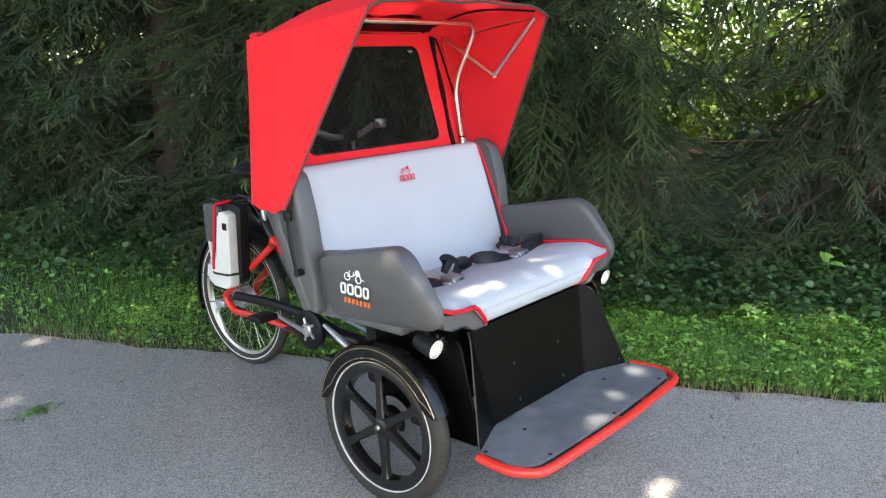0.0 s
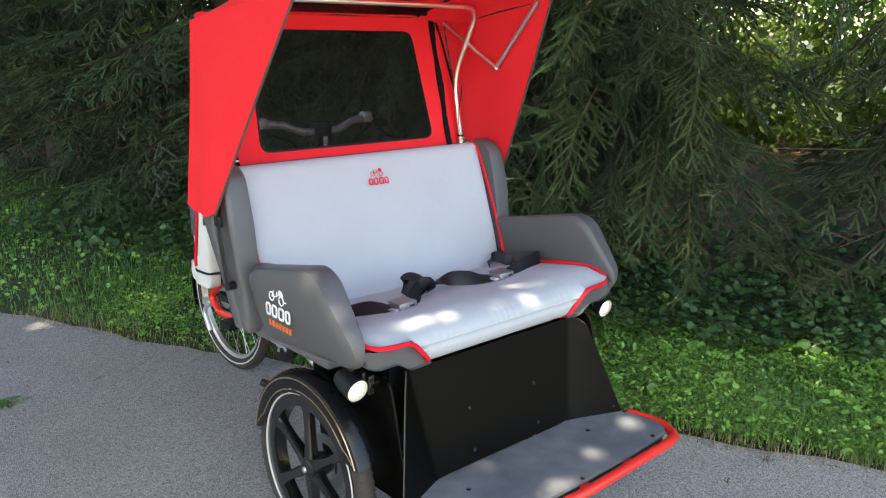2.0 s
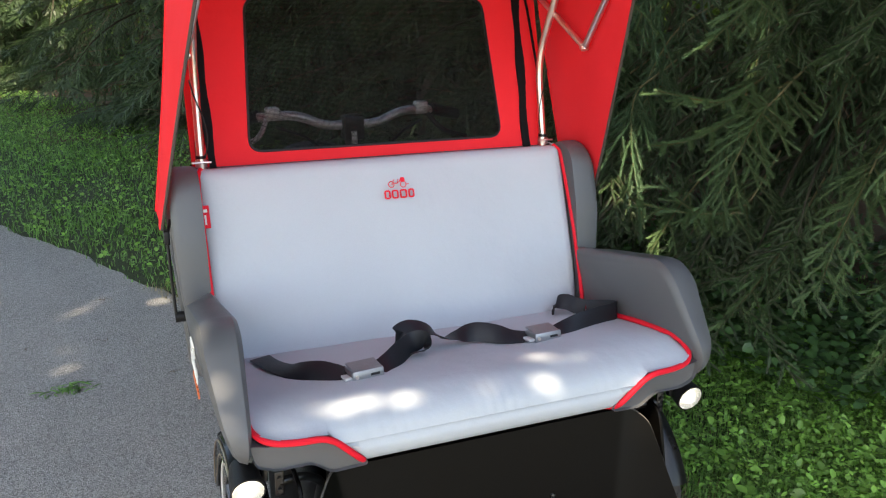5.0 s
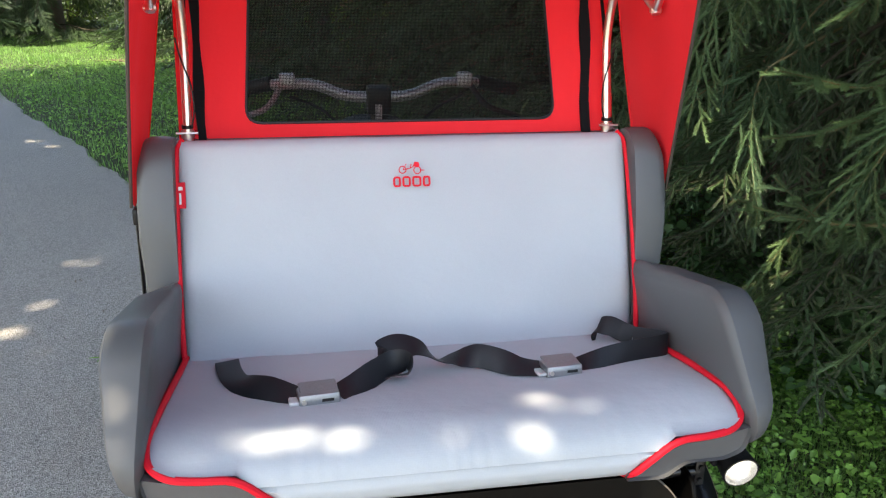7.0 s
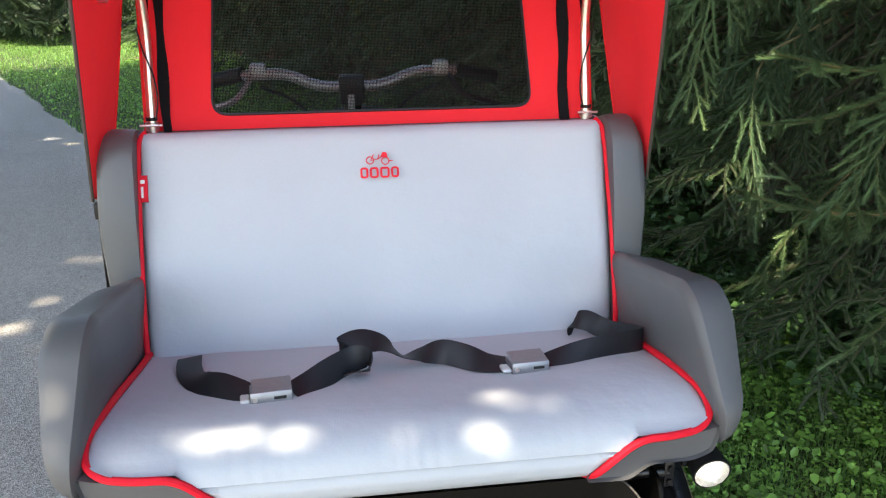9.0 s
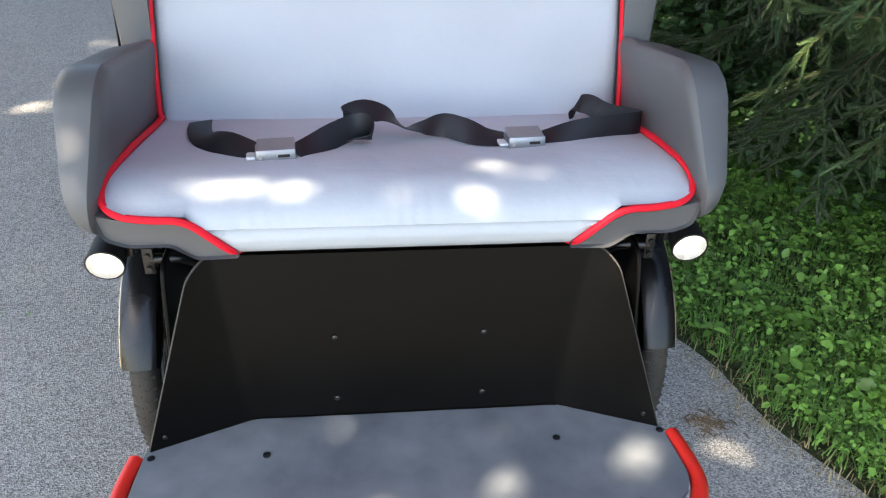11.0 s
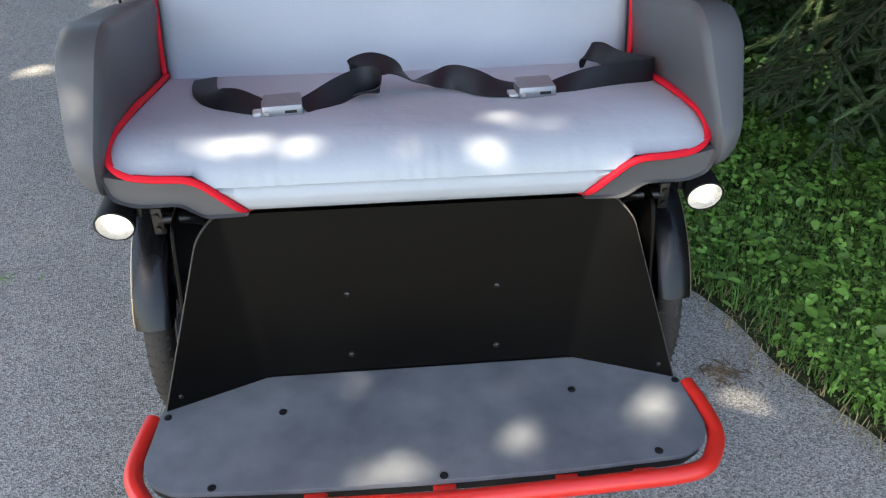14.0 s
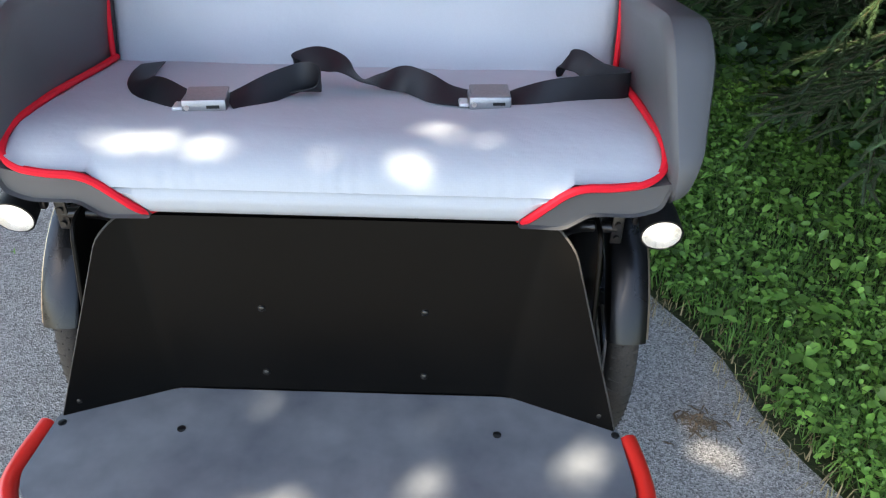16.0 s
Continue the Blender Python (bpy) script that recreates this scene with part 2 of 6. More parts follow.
# seat shell: back wall, two wings, two armrests and the lip under the cushion
def seat_shell():
    bm = B()
    # back wall
    prism(bm, [(-0.53, 0.60), (0.53, 0.60), (0.545, 0.86), (0.535, 0.99), (0.49, 1.035), (-0.49, 1.035), (-0.535, 0.99), (-0.545, 0.86)],
          lambda p, k: (p[0], 0.255 + (p[1] - 0.6) * 0.37 + 0.045 * k, p[1]), 0.012, 3)
    for s in (-1, 1):
        # wing beside the back cushion
        wing = fillet([(0, 0.345, 1.062), (0, 0.285, 1.035), (0, 0.245, 0.90), (0, 0.222, 0.74), (0, 0.218, 0.585), (0, 0.262, 0.60), (0, 0.305, 0.635), (0, 0.44, 0.93), (0, 0.435, 1.02)], 0.035, 4, True)

        def ring(x, sh, up):
            out = []
            for p in wing:
                narrow = 0.020 * ease((0.86 - p.z) / 0.22) + 0.012 * ease((p.z - 0.98) / 0.08)
                out.append(Vector((s * (x - narrow * ease((x - 0.49) / 0.06)), 0.345 + (p.y - 0.335) * sh, 0.84 + (p.z - 0.84) * up)))
            return out
        loft(bm, [ring(0.474, 0.985, 0.985), ring(0.480, 0.995, 0.995), ring(0.494, 1.0, 1.0), ring(0.527, 1.0, 1.0), ring(0.539, 0.96, 0.985), ring(0.544, 0.88, 0.96)])
        # armrest
        arm = fillet([(0, 0.203, 0.60), (0, 0.203, 0.778), (0, 0.155, 0.804), (0, -0.105, 0.858), (0, -0.155, 0.836), (0, -0.266, 0.70), (0, -0.270, 0.652), (0, -0.23, 0.622), (0, -0.02, 0.596), (0, 0.19, 0.578)], 0.035, 5, True)

        def ring2(x, inset, tilt, shrink=1.0):
            c = Vector((0, -0.03, 0.70))
            out = []
            for p in arm:
                d = p - c
                q = c + d * (1 - inset / max(0.05, d.length)) * shrink
                tuck = 0.055 * min(1.1, max(0, (0.81 - q.z) / 0.21)) ** 1.6 * ease((x - 0.474) / 0.02)
                wide = (0.016 if s < 0 else 0.013) * ease((x - 0.474) / 0.03)
                out.append(Vector((s * (x + wide + tilt * (0.84 - q.z) - tuck), q.y + 0.06 * ease((q.y - 0.12) / 0.07) * ease((0.49 - x) / 0.015), q.z)))
            return out
        loft(bm, [ring2(0.463, 0.022, 0.08), ring2(0.467, 0.008, 0.075), ring2(0.476, 0.0, 0.055), ring2(0.506, 0.0, 0.02), ring2(0.519, 0.006, 0.015), ring2(0.526, 0.022, 0.01)] + [ring2(0.527, 0.022, 0.01, q) for q in (0.75, 0.5, 0.25, 0.03)])
        # lip under the cushion's front corner
        lip = fillet([(0.268, 0, 0.592), (0.337, 0, 0.590), (0.372, 0, 0.616), (0.440, 0, 0.616), (0.474, 0, 0.630), (0.484, 0, 0.676), (0.45, 0, 0.667), (0.335, 0, 0.661), (0.272, 0, 0.608)], 0.012, 4, True)
        rows = [(-0.252, 0.97, 0.0), (-0.260, 1.0, 0.0), (-0.17, 1.0, -0.004), (-0.06, 0.98, -0.03)]
        loft(bm, [[Vector((s * (0.4 + (p.x - 0.4) * f), y, 0.65 + (p.z - 0.65) * f + dz)) for p in lip] for y, f, dz in rows])
    # pan under the seat
    box(bm, (-0.48, -0.10, 0.575), (0.48, 0.30, 0.606), 0.012)
    return part("seat_shell", bm, SHELL, trike, "grey textured moulded plastic seat shell with two armrests")


shell = seat_shell()


# cushions
def seat_front(x):
    """How far the seat cushion's front reaches and how low it goes at x."""
    a = abs(x)
    back = 0.0 if a < 0.42 else 0.058 - math.sqrt(max(0.0, 0.058 ** 2 - (min(a, 0.478) - 0.42) ** 2))
    if a < 0.276:
        low = 0.600
    elif a < 0.343:
        low = 0.600 + (a - 0.276) / 0.067 * 0.070
    else:
        low = 0.670 + 0.012 * ease((a - 0.40) / 0.078)
    return -0.268 + back, low


def seat_cushion():
    bm = B()
    rings = []
    xs = [-0.480 + 0.960 * k / 200 for k in range(201)]
    xs = sorted(set(xs + [-0.276, -0.343, 0.276, 0.343]))
    for x in xs:
        yf, low = seat_front(x)
        edge = min(1, (0.4805 - abs(x)) / 0.02)
        drop = 0.014 * (1 - math.sqrt(max(0, 1 - (1 - edge) ** 2)))
        sag = 0.006 * math.sin((x + 0.24) * 13.1) * 0.5 - 0.004 * math.cos(x * 6.5)
        top = [(0.235, 0.628), (0.19, 0.634), (0.12, 0.646), (0.05, 0.660), (-0.03, 0.675), (-0.11, 0.690), (-0.17, 0.698)]
        pts = [(0.235, 0.60)] + [(y, z + sag * (0.3 + 0.7 * math.sin(math.pi * min(1, (0.2 - y) / 0.4))) - drop) for y, z in top]
        # rounded nose down to the seam, then the lower front face
        seam = 0.650
        for k in range(1, 7):
            t = k / 6 * math.pi / 2
            pts.append((-0.17 + (yf + 0.17) * math.sin(t), max(low + 0.006, seam + (0.698 - drop - seam) * math.cos(t) ** 0.9 if k < 6 else seam)))
        pts.append((yf + 0.013, max(seam - 0.003, low + 0.005)))
        for k in range(1, 5):
            t = k / 4
            pts.append((yf + 0.001 + 0.014 * t * t, max(low + 0.004 * (1 - t), (seam - 0.005) * (1 - t) + low * t)))
        pts.append((yf + 0.05, low - 0.004))
        wrinkle = 0.0007 * math.sin(x * 210 + 3 * math.sin(x * 31)) * (0.5 + 0.5 * math.sin(x * 23 + 1))
        rings.append([Vector((x, y - (wrinkle if 8 <= i <= 13 else 0), z)) for i, (y, z) in enumerate(pts)])
    loft(bm, rings)
    return part("seat_cushion", bm, GREY_CLOTH, trike, "pale grey padded cloth seat cushion", 60)


def back_cushion():
    bm = B()
    nx, nz = 60, 36
    grid = []
    for j in range(nz + 1):
        v = j / nz
        row = []
        for i in range(nx + 1):
            u = -1 + 2 * i / nx
            w = 0.476 + 0.002 * v
            x = u * w
            z = 0.605 + v * 0.437
            d = min((1 - abs(u)) * w, (1 - v) * 0.437 * 1.2 + 0.002)
            puff = 0.022 * math.sqrt(max(0, 1 - (1 - min(1, d / 0.025)) ** 2))
            y = 0.222 + v * 0.150 - puff - 0.010 * math.sin(math.pi * v) * (1 - u * u * 0.5) + 0.002 * math.sin(x * 17 + v * 5) + 0.0025 * math.sin(x * 31 - v * 11) * (1 - v)
            row.append(Vector((x, y, z)))
        grid.append(row)
    for j in range(nz + 1):
        grid[j] = [Vector((grid[j][0].x, grid[j][0].y + 0.05, grid[j][0].z - 0.0))] + grid[j] + [Vector((grid[j][-1].x, grid[j][-1].y + 0.05, grid[j][-1].z))]
    grid.append([Vector((p.x, p.y + 0.035, p.z - 0.004)) for p in grid[-1]])
    loft(bm, grid, closed=False, caps=False)
    return part("back_cushion", bm, GREY_CLOTH, trike, "pale grey padded cloth back cushion", 60)


seat = seat_cushion()
back = back_cushion()
for s in (-1, 1):
    bm = B()
    line = [(s * 0.469, 0.206, 0.640), (s * 0.469, 0.12, 0.655), (s * 0.471, -0.05, 0.688), (s * 0.475, -0.17, 0.702), (s * 0.478, -0.205, 0.697), (s * 0.472, -0.240, 0.684), (s * 0.445, -0.264, 0.675), (s * 0.40, -0.272, 0.672), (s * 0.343, -0.274, 0.672), (s * 0.277, -0.262, 0.603), (s * 0.268, -0.225, 0.590)]
    sweep(bm, fillet(line, 0.03, 4), 0.0062, 8)
    part("piping", bm, RED_TRIM, seat, "red piping")
    bm = B()
    line = [(s * 0.471, 0.194, 0.636), (s * 0.473, 0.212, 0.70), (s * 0.474, 0.268, 0.85), (s * 0.474, 0.330, 0.985), (s * 0.472, 0.352, 1.030), (s * 0.462, 0.372, 1.043)]
    sweep(bm, fillet(line, 0.03, 4), 0.0056, 8)
    part("piping", bm, RED_TRIM, back, "red piping")
# small red tag on the edge of the back cushion
bm = B()
tagm = Matrix.Translation((-0.4655, 0.312, 0.945)) @ Matrix.Rotation(radians(-20), 4, "X")
box(bm, (-0.009, -0.003, -0.026), (0.009, 0.001, 0.026), 0.001, 1, tagm)
tag = part("side_tag", bm, RED_TRIM, back, "small red woven tag with pale bars")
bm = B()
box(bm, (-0.003, -0.0045, -0.018), (0.001, -0.0032, 0.004), 0, 1, tagm)
box(bm, (-0.004, -0.0045, 0.010), (0.004, -0.0032, 0.017), 0, 1, tagm)
part("print", bm, WHITE_PRINT, tag)


# emblem: small pictogram of rings and bars over four block shapes
def emblem(m, size, parent, top_mat, low_mat=None):
    """Lies in the local x-z plane, facing -y; size is the width of the row of blocks."""
    k = size

    def ringat(bm, x, z, r, w):
        sweep(bm, [m @ Vector((x + r * math.cos(a), 0, z + r * math.sin(a))) for a in (2 * math.pi * i / 22 for i in range(22))], w, 6, True)
    bm = B()
    u = 0.74 * k
    up = 0.10 * k
    ringat(bm, -0.32 * u, 0.46 * u + up, 0.125 * u, 0.018 * u)
    ringat(bm, 0.21 * u, 0.43 * u + up, 0.125 * u, 0.018 * u)
    for a, b in (((-0.30, 0.46), (-0.19, 0.66)), ((-0.30, 0.46), (-0.05, 0.50)), ((-0.05, 0.50), (0.0, 0.66)), ((-0.05, 0.5), (0.12, 0.60)), ((0.32, 0.43), (0.47, 0.43))):
        sweep(bm, [m @ Vector((a[0] * u, 0, a[1] * u + up)), m @ Vector((b[0] * u, 0, b[1] * u + up))], 0.016 * u, 6)
    prism(bm, [(0.05, 0.58), (0.22, 0.54), (0.30, 0.58), (0.26, 0.72), (0.12, 0.74)], lambda p, q: m @ Vector((p[0] * u, 0.012 * k - 0.024 * k * q, p[1] * u + up)))
    part("pictogram", bm, top_mat, parent)
    x = -0.5
    for w in (0.21, 0.23, 0.25, 0.21):
        bm = B()
        ring = fillet([(x + 0.03, 0, 0.01), (x + w - 0.03, 0, 0.01), (x + w - 0.03, 0, 0.24), (x + 0.03, 0, 0.24)], 0.05, 3, True)
        sweep(bm, [m @ (p * k) for p in ring], 0.031 * k, 6, True, flat=0.4, up=m.to_3x3() @ Vector((0, 1, 0)))
        part("block_shape", bm, top_mat, parent)
        x += w + 0.033
    if low_mat:
        x = -0.36
        for i in range(7):
            bm = B()
            prism(bm, [(x, -0.22), (x + 0.07, -0.22), (x + 0.07, -0.10), (x, -0.10)], lambda p, q: m @ Vector((p[0] * k, 0.012 * k - 0.024 * k * q, p[1] * k)))
            part("block_shape", bm, low_mat, parent)
            x += 0.135


emblem(Matrix.Translation((-0.004, 0.2985, 0.953)) @ Matrix.Rotation(radians(-18), 4, "X"), 0.078, back, RED_TRIM)
emblem(Matrix.Translation((-0.5395, 0.035, 0.695)) @ Matrix.Rotation(radians(-91), 4, "Z"), 0.124, shell, WHITE_PRINT, ORANGE_PRINT)


# seat belts
def ribbon(pts, width, name, parent, mat=WEBBING, thick=0.0022):
    """A strap: each point has a place and the direction of its width; smooth between them."""
    ps = [Vector(q) for q, _ in pts]
    ws = [Vector(w).normalized() for _, w in pts]

    def spline(v, i, t):
        a, b, c, d = v[max(0, i - 1)], v[i], v[i + 1], v[min(len(v) - 1, i + 2)]
        return 0.5 * (2 * b + (c - a) * t + (2 * a - 5 * b + 4 * c - d) * t * t + (3 * b - a - 3 * c + d) * t ** 3)
    line = []
    for i in range(len(ps) - 1):
        for k in range(7):
            line.append((spline(ps, i, k / 7), spline(ws, i, k / 7).normalized()))
    line.append((ps[-1], ws[-1]))
    bm = B()
    rings = []
    for i, (q, w) in enumerate(line):
        d = (line[min(len(line) - 1, i + 1)][0] - line[max(0, i - 1)][0]).normalized()
        w = (w - d * w.dot(d)).normalized()
        nrm = d.cross(w).normalized() * thick / 2
        h = w * width / 2
        rings.append([q - h - nrm * 0.5, q - h * 0.94 - nrm, q + h * 0.94 - nrm, q + h - nrm * 0.5, q + h + nrm * 0.5, q + h * 0.94 + nrm, q - h * 0.94 + nrm, q - h + nrm * 0.5])
    loft(bm, rings)
    return part(name, bm, mat, parent, angle=50)


def seat_z(y):
    return 0.634 + (0.19 - y) * 0.178 + 0.003


def strip(line, width, name):
    pts = []
    for x, y, h, w in line:
        pts.append(((x, y, seat_z(y) + h), w))
    return ribbon(pts, width, name, trike)


W = 0.046
strip([(-0.388, 0.170, 0.004, (1, 0.05, 0.1)), (-0.378, 0.10, 0.006, (1, 0.15, 0.05)), (-0.362, 0.035, 0.008, (0.9, 0.5, 0.15)), (-0.338, -0.012, 0.012, (0.3, 0.95, 0.4)), (-0.305, -0.042, 0.015, (0.1, 0.9, 0.5)), (-0.27, -0.064, 0.010, (0, 1, 0.3)), (-0.248, -0.072, 0.006, (0, 1, 0.1))], W, "belt_strap")
strip([(-0.185, -0.070, 0.005, (0, 1, 0.1)), (-0.150, -0.050, 0.011, (-0.1, 0.9, 0.6)), (-0.115, -0.018, 0.022, (-0.1, 0.6, 1)), (-0.080, 0.008, 0.030, (0, 0.35, 1)), (-0.052, 0.006, 0.032, (0.1, -0.4, 1)), (-0.054, -0.010, 0.013, (0.1, -0.9, 0.7)), (-0.09, 0.0, 0.007, (0.1, -1, 0.3))], W, "belt_strap")
strip([(-0.092, 0.035, 0.018, (0.2, 0.5, 1)), (-0.096, 0.060, 0.034, (0.3, 0.6, 0.9)), (-0.066, 0.070, 0.046, (0.2, 0.75, 0.7)), (-0.032, 0.064, 0.041, (0.5, 0.8, 0.3)), (-0.008, 0.052, 0.028, (0.3, 0.9, -0.3)), (0.016, 0.046, 0.014, (0.1, 0.9, -0.35)), (0.048, 0.052, 0.014, (0.1, 1, 0.2)), (0.084, 0.046, 0.020, (0.0, 0.7, 0.8)), (0.114, 0.022, 0.018, (0, 0.7, 0.8)), (0.152, -0.006, 0.010, (0, 0.95, 0.4)), (0.203, -0.016, 0.005, (0, 1, 0.1))], W, "belt_strap")
strip([(0.258, -0.018, 0.004, (0, 1, 0.2)), (0.30, -0.018, 0.012, (-0.1, 0.8, 0.6)), (0.35, -0.008, 0.019, (-0.05, 0.45, 1)), (0.41, 0.008, 0.022, (0, 0.25, 1)), (0.448, 0.018, 0.023, (0, 0.2, 1)), (0.464, 0.034, 0.023, (0, 0.1, 1)), (0.450, 0.070, 0.021, (0, 0.1, 1)), (0.425, 0.105, 0.018, (0.1, 0.2, 1))], W, "belt_strap")
strip([(0.372, 0.176, 0.006, (0.2, 0.1, 1)), (0.372, 0.162, 0.030, (0.8, 0.3, 0.7)), (0.392, 0.150, 0.034, (0.4, 0.5, 0.9)), (0.412, 0.138, 0.024, (0.1, 0.5, 1)), (0.430, 0.118, 0.018, (0.0, 0.3, 1))], W * 0.9, "belt_strap")


BUCKLE = material("brushed steel", (0.36, 0.36, 0.37), (0.27, 0.27, 0.28), rough=0.42, metal=0.9, fine=300, bump=0.05)


def buckle(x, y, turn):
    z = seat_z(y)
    m = pose(x, y, z + 0.006, 0, 0, turn) @ Matrix.Rotation(radians(-9), 4, "X")
    bm = B()
    box(bm, (-0.034, -0.024, -0.010), (0.034, 0.024, 0.012), 0.003, 2, m)
    body = part("belt_buckle", bm, BUCKLE, trike, "brushed metal lift buckle")
    bm = B()
    box(bm, (-0.031, -0.021, 0.009), (0.034, 0.030, 0.014), 0.002, 1, m @ Matrix.Rotation(radians(12), 4, "X"))
    part("flap", bm, BUCKLE, body)
    bm = B()
    box(bm, (0.004, -0.0246, -0.002), (0.024, -0.0235, 0.003), 0, 1, m)
    part("slot", bm, BLACK_PLASTIC, body)
    bm = B()
    lathe(bm, [(0.001, -0.002), (0.004, -0.002), (0.004, 0.002), (0.001, 0.002)], m @ Vector((-0.026, -0.0245, 0)), "Y", 12)
    part("rivet", bm, CHROME, body)
    bm = B()
    box(bm, (-0.050, -0.020, -0.006), (-0.034, 0.020, 0.001), 0.002, 1, m)
    part("tongue", bm, ALLOY, body)


buckle(-0.218, -0.080, 6)
buckle(0.228, -0.024, 4)


# foot board, deck and red bumper
def foot_board():
    th = Vector((0, 0.010, 0))
    y_at = lambda z: -0.286 + (z - 0.28) * 0.205
    half = []
    b0, b1 = Vector((0.440, -0.362, 0.272)), Vector((0.268, y_at(0.272), 0.272))
    t0, t1 = Vector((0.352, -0.262, 0.575)), Vector((0.322, y_at(0.575), 0.575))
    for t in (0, 0.04, 0.12, 0.25, 0.42, 0.6, 0.8):
        lo, hi = b0.lerp(b1, t), t0.lerp(t1, t)
        trim = 0.034 * (1 - math.sqrt(1 - (1 - min(1, t / 0.8)) ** 2))
        half.append((lo, hi + (lo - hi).normalized() * trim))
    for t in (0.0, 0.25, 0.5, 0.75, 1.0):
        # the bend, rounded
        pick = lambda fold, outer: (fold + (outer - fold) * 0.10) * (1 - t) ** 2 + fold * 2 * t * (1 - t) + Vector((fold.x * 0.96, fold.y, fold.z)) * t * t
        half.append((pick(b1, b0), pick(t1, t0)))
    half.append((Vector((0, y_at(0.272), 0.272)), Vector((0, y_at(0.575), 0.575))))
    flip = lambda v: Vector((-v.x, v.y, v.z))
    cols = [(flip(lo), flip(hi)) for lo, hi in half] + half[-2::-1]
    bm = B()
    loft(bm, [[lo, hi, hi + th, lo + th] for lo, hi in cols])
    ob = part("foot_board", bm, BLACK_BOARD, trike, "black laminate board bent round the foot space", 50)
    for s in (-1, 1):
        edge = [Vector((s * p.x, p.y + 0.005, p.z)) for p in [half[0][0]] + [hi for _, hi in half[:7]]]
        bm = B()
        sweep(bm, edge, 0.0028, 6)
        part("edge_band", bm, DULL_EDGE, ob, "pale sawn board edge")
    nuts = [(x, y_at(z), z) for x in (-0.126, 0.134) for z in (0.422, 0.305)] + [(s * 0.417, -0.344, 0.292) for s in (-1, 1)]
    for x, y, z in nuts:
        bm = B()
        lathe(bm, [(0.0005, -0.0042), (0.003, -0.0040), (0.0055, -0.0025), (0.0065, 0.001), (0.0005, 0.001)], (x, y, z), "Y", 14)
        part("bolt", bm, BOLT, ob)
    return ob


BOLT = material("worn black bolt", (0.005, 0.005, 0.005), (0.014, 0.013, 0.012), rough=0.3, gloss=0.5, scale=200, fine=600, bump=0.0)
DULL_EDGE = material("sawn board edge", (0.060, 0.052, 0.042), (0.04, 0.035, 0.03), rough=0.7, scale=20)
foot_board()


def deck():
    half = [(0.0, -0.555), (0.200, -0.552), (0.400, -0.541), (0.440, -0.517), (0.455, -0.478), (0.446, -0.352), (0.27, -0.2905)]
    ring = [Vector((x, y, 0)) for x, y in half] + [Vector((-x, y, 0)) for x, y in reversed(half) if x > 0]
    ring = fillet(ring[:], 0.012, 3, True)
    bm = B()
    prism(bm, ring, lambda p, k: (p.x, p.y, 0.268 + 0.010 * k - (p.y + 0.45) * 0.04), 0.0015, 1)
    ob = part("deck_board", bm, GREY_BOARD, trike, "scuffed grey foot deck with black bolt heads")
    for x, y in ((-0.435, -0.376), (0.44, -0.370), (-0.244, -0.382), (0.253, -0.376), (-0.341, -0.536), (0.359, -0.530), (0.013, -0.547)):
        bm = B()
        lathe(bm, [(0.0005, 0.0), (0.0068, 0.0), (0.0068, 0.0012), (0.005, 0.0022), (0.0005, 0.0022)], (x, y, 0.278 - (y + 0.45) * 0.04), "Z", 14)
        part("bolt", bm, BLACK_METAL, ob)
    bm = B()
    prism(bm, [Vector((p.x * 0.99, -0.45 + (p.y + 0.45) * 0.985, 0)) for p in ring], lambda p, k: (p.x, p.y, 0.252 + 0.0155 * k - (p.y + 0.45) * 0.04))
    part("rubber_edge", bm, BLACK_PLASTIC, ob, "black ribbed underside")
    bm = B()
    zig = []
    for i in range(121):
        x = -0.42 + 0.84 * i / 120
        zig.append((x, -0.5625 + 0.016 * (abs(x) / 0.42) ** 3, 0.2545 if i % 2 else 0.2665))
    sweep(bm, zig, 0.0013, 4)
    part("corrugated_edge", bm, SHELL, ob, "corrugated edge under the deck")
    line = []
    for s in (-1, 1):
        seg = [(s * 0.461, -0.372, 0.266), (s * 0.470, -0.43, 0.267), (s * 0.473, -0.497, 0.268), (s * 0.432, -0.560, 0.268), (s * 0.38, -0.570, 0.268)]
        line += seg if s < 0 else seg[::-1]
    line.insert(5, (0.013, -0.583, 0.268))
    bm = B()
    sweep(bm, fillet(line, 0.055, 7), 0.0145, 14)
    tube = part("bumper_tube", bm, RED_PAINT, trike, "bright red painted tube round the deck")
    for x in (-0.185, 0.013, 0.205, 0.33):
        bm = B()
        box(bm, (x - 0.018, -0.574 if abs(x) < 0.25 else -0.566, 0.262), (x + 0.018, -0.55, 0.269), 0.002)
        part("bracket", bm, RED_PAINT, tube)
    bm = B()
    for x in (-0.26, 0.26):
        box(bm, (x - 0.02, -0.54, 0.225), (x + 0.02, 0.05, 0.25), 0.004)
    box(bm, (-0.28, -0.30, 0.2255), (0.28, -0.26, 0.2505), 0.004)
    part("deck_frame", bm, BLACK_METAL, trike)
    return ob


deck()


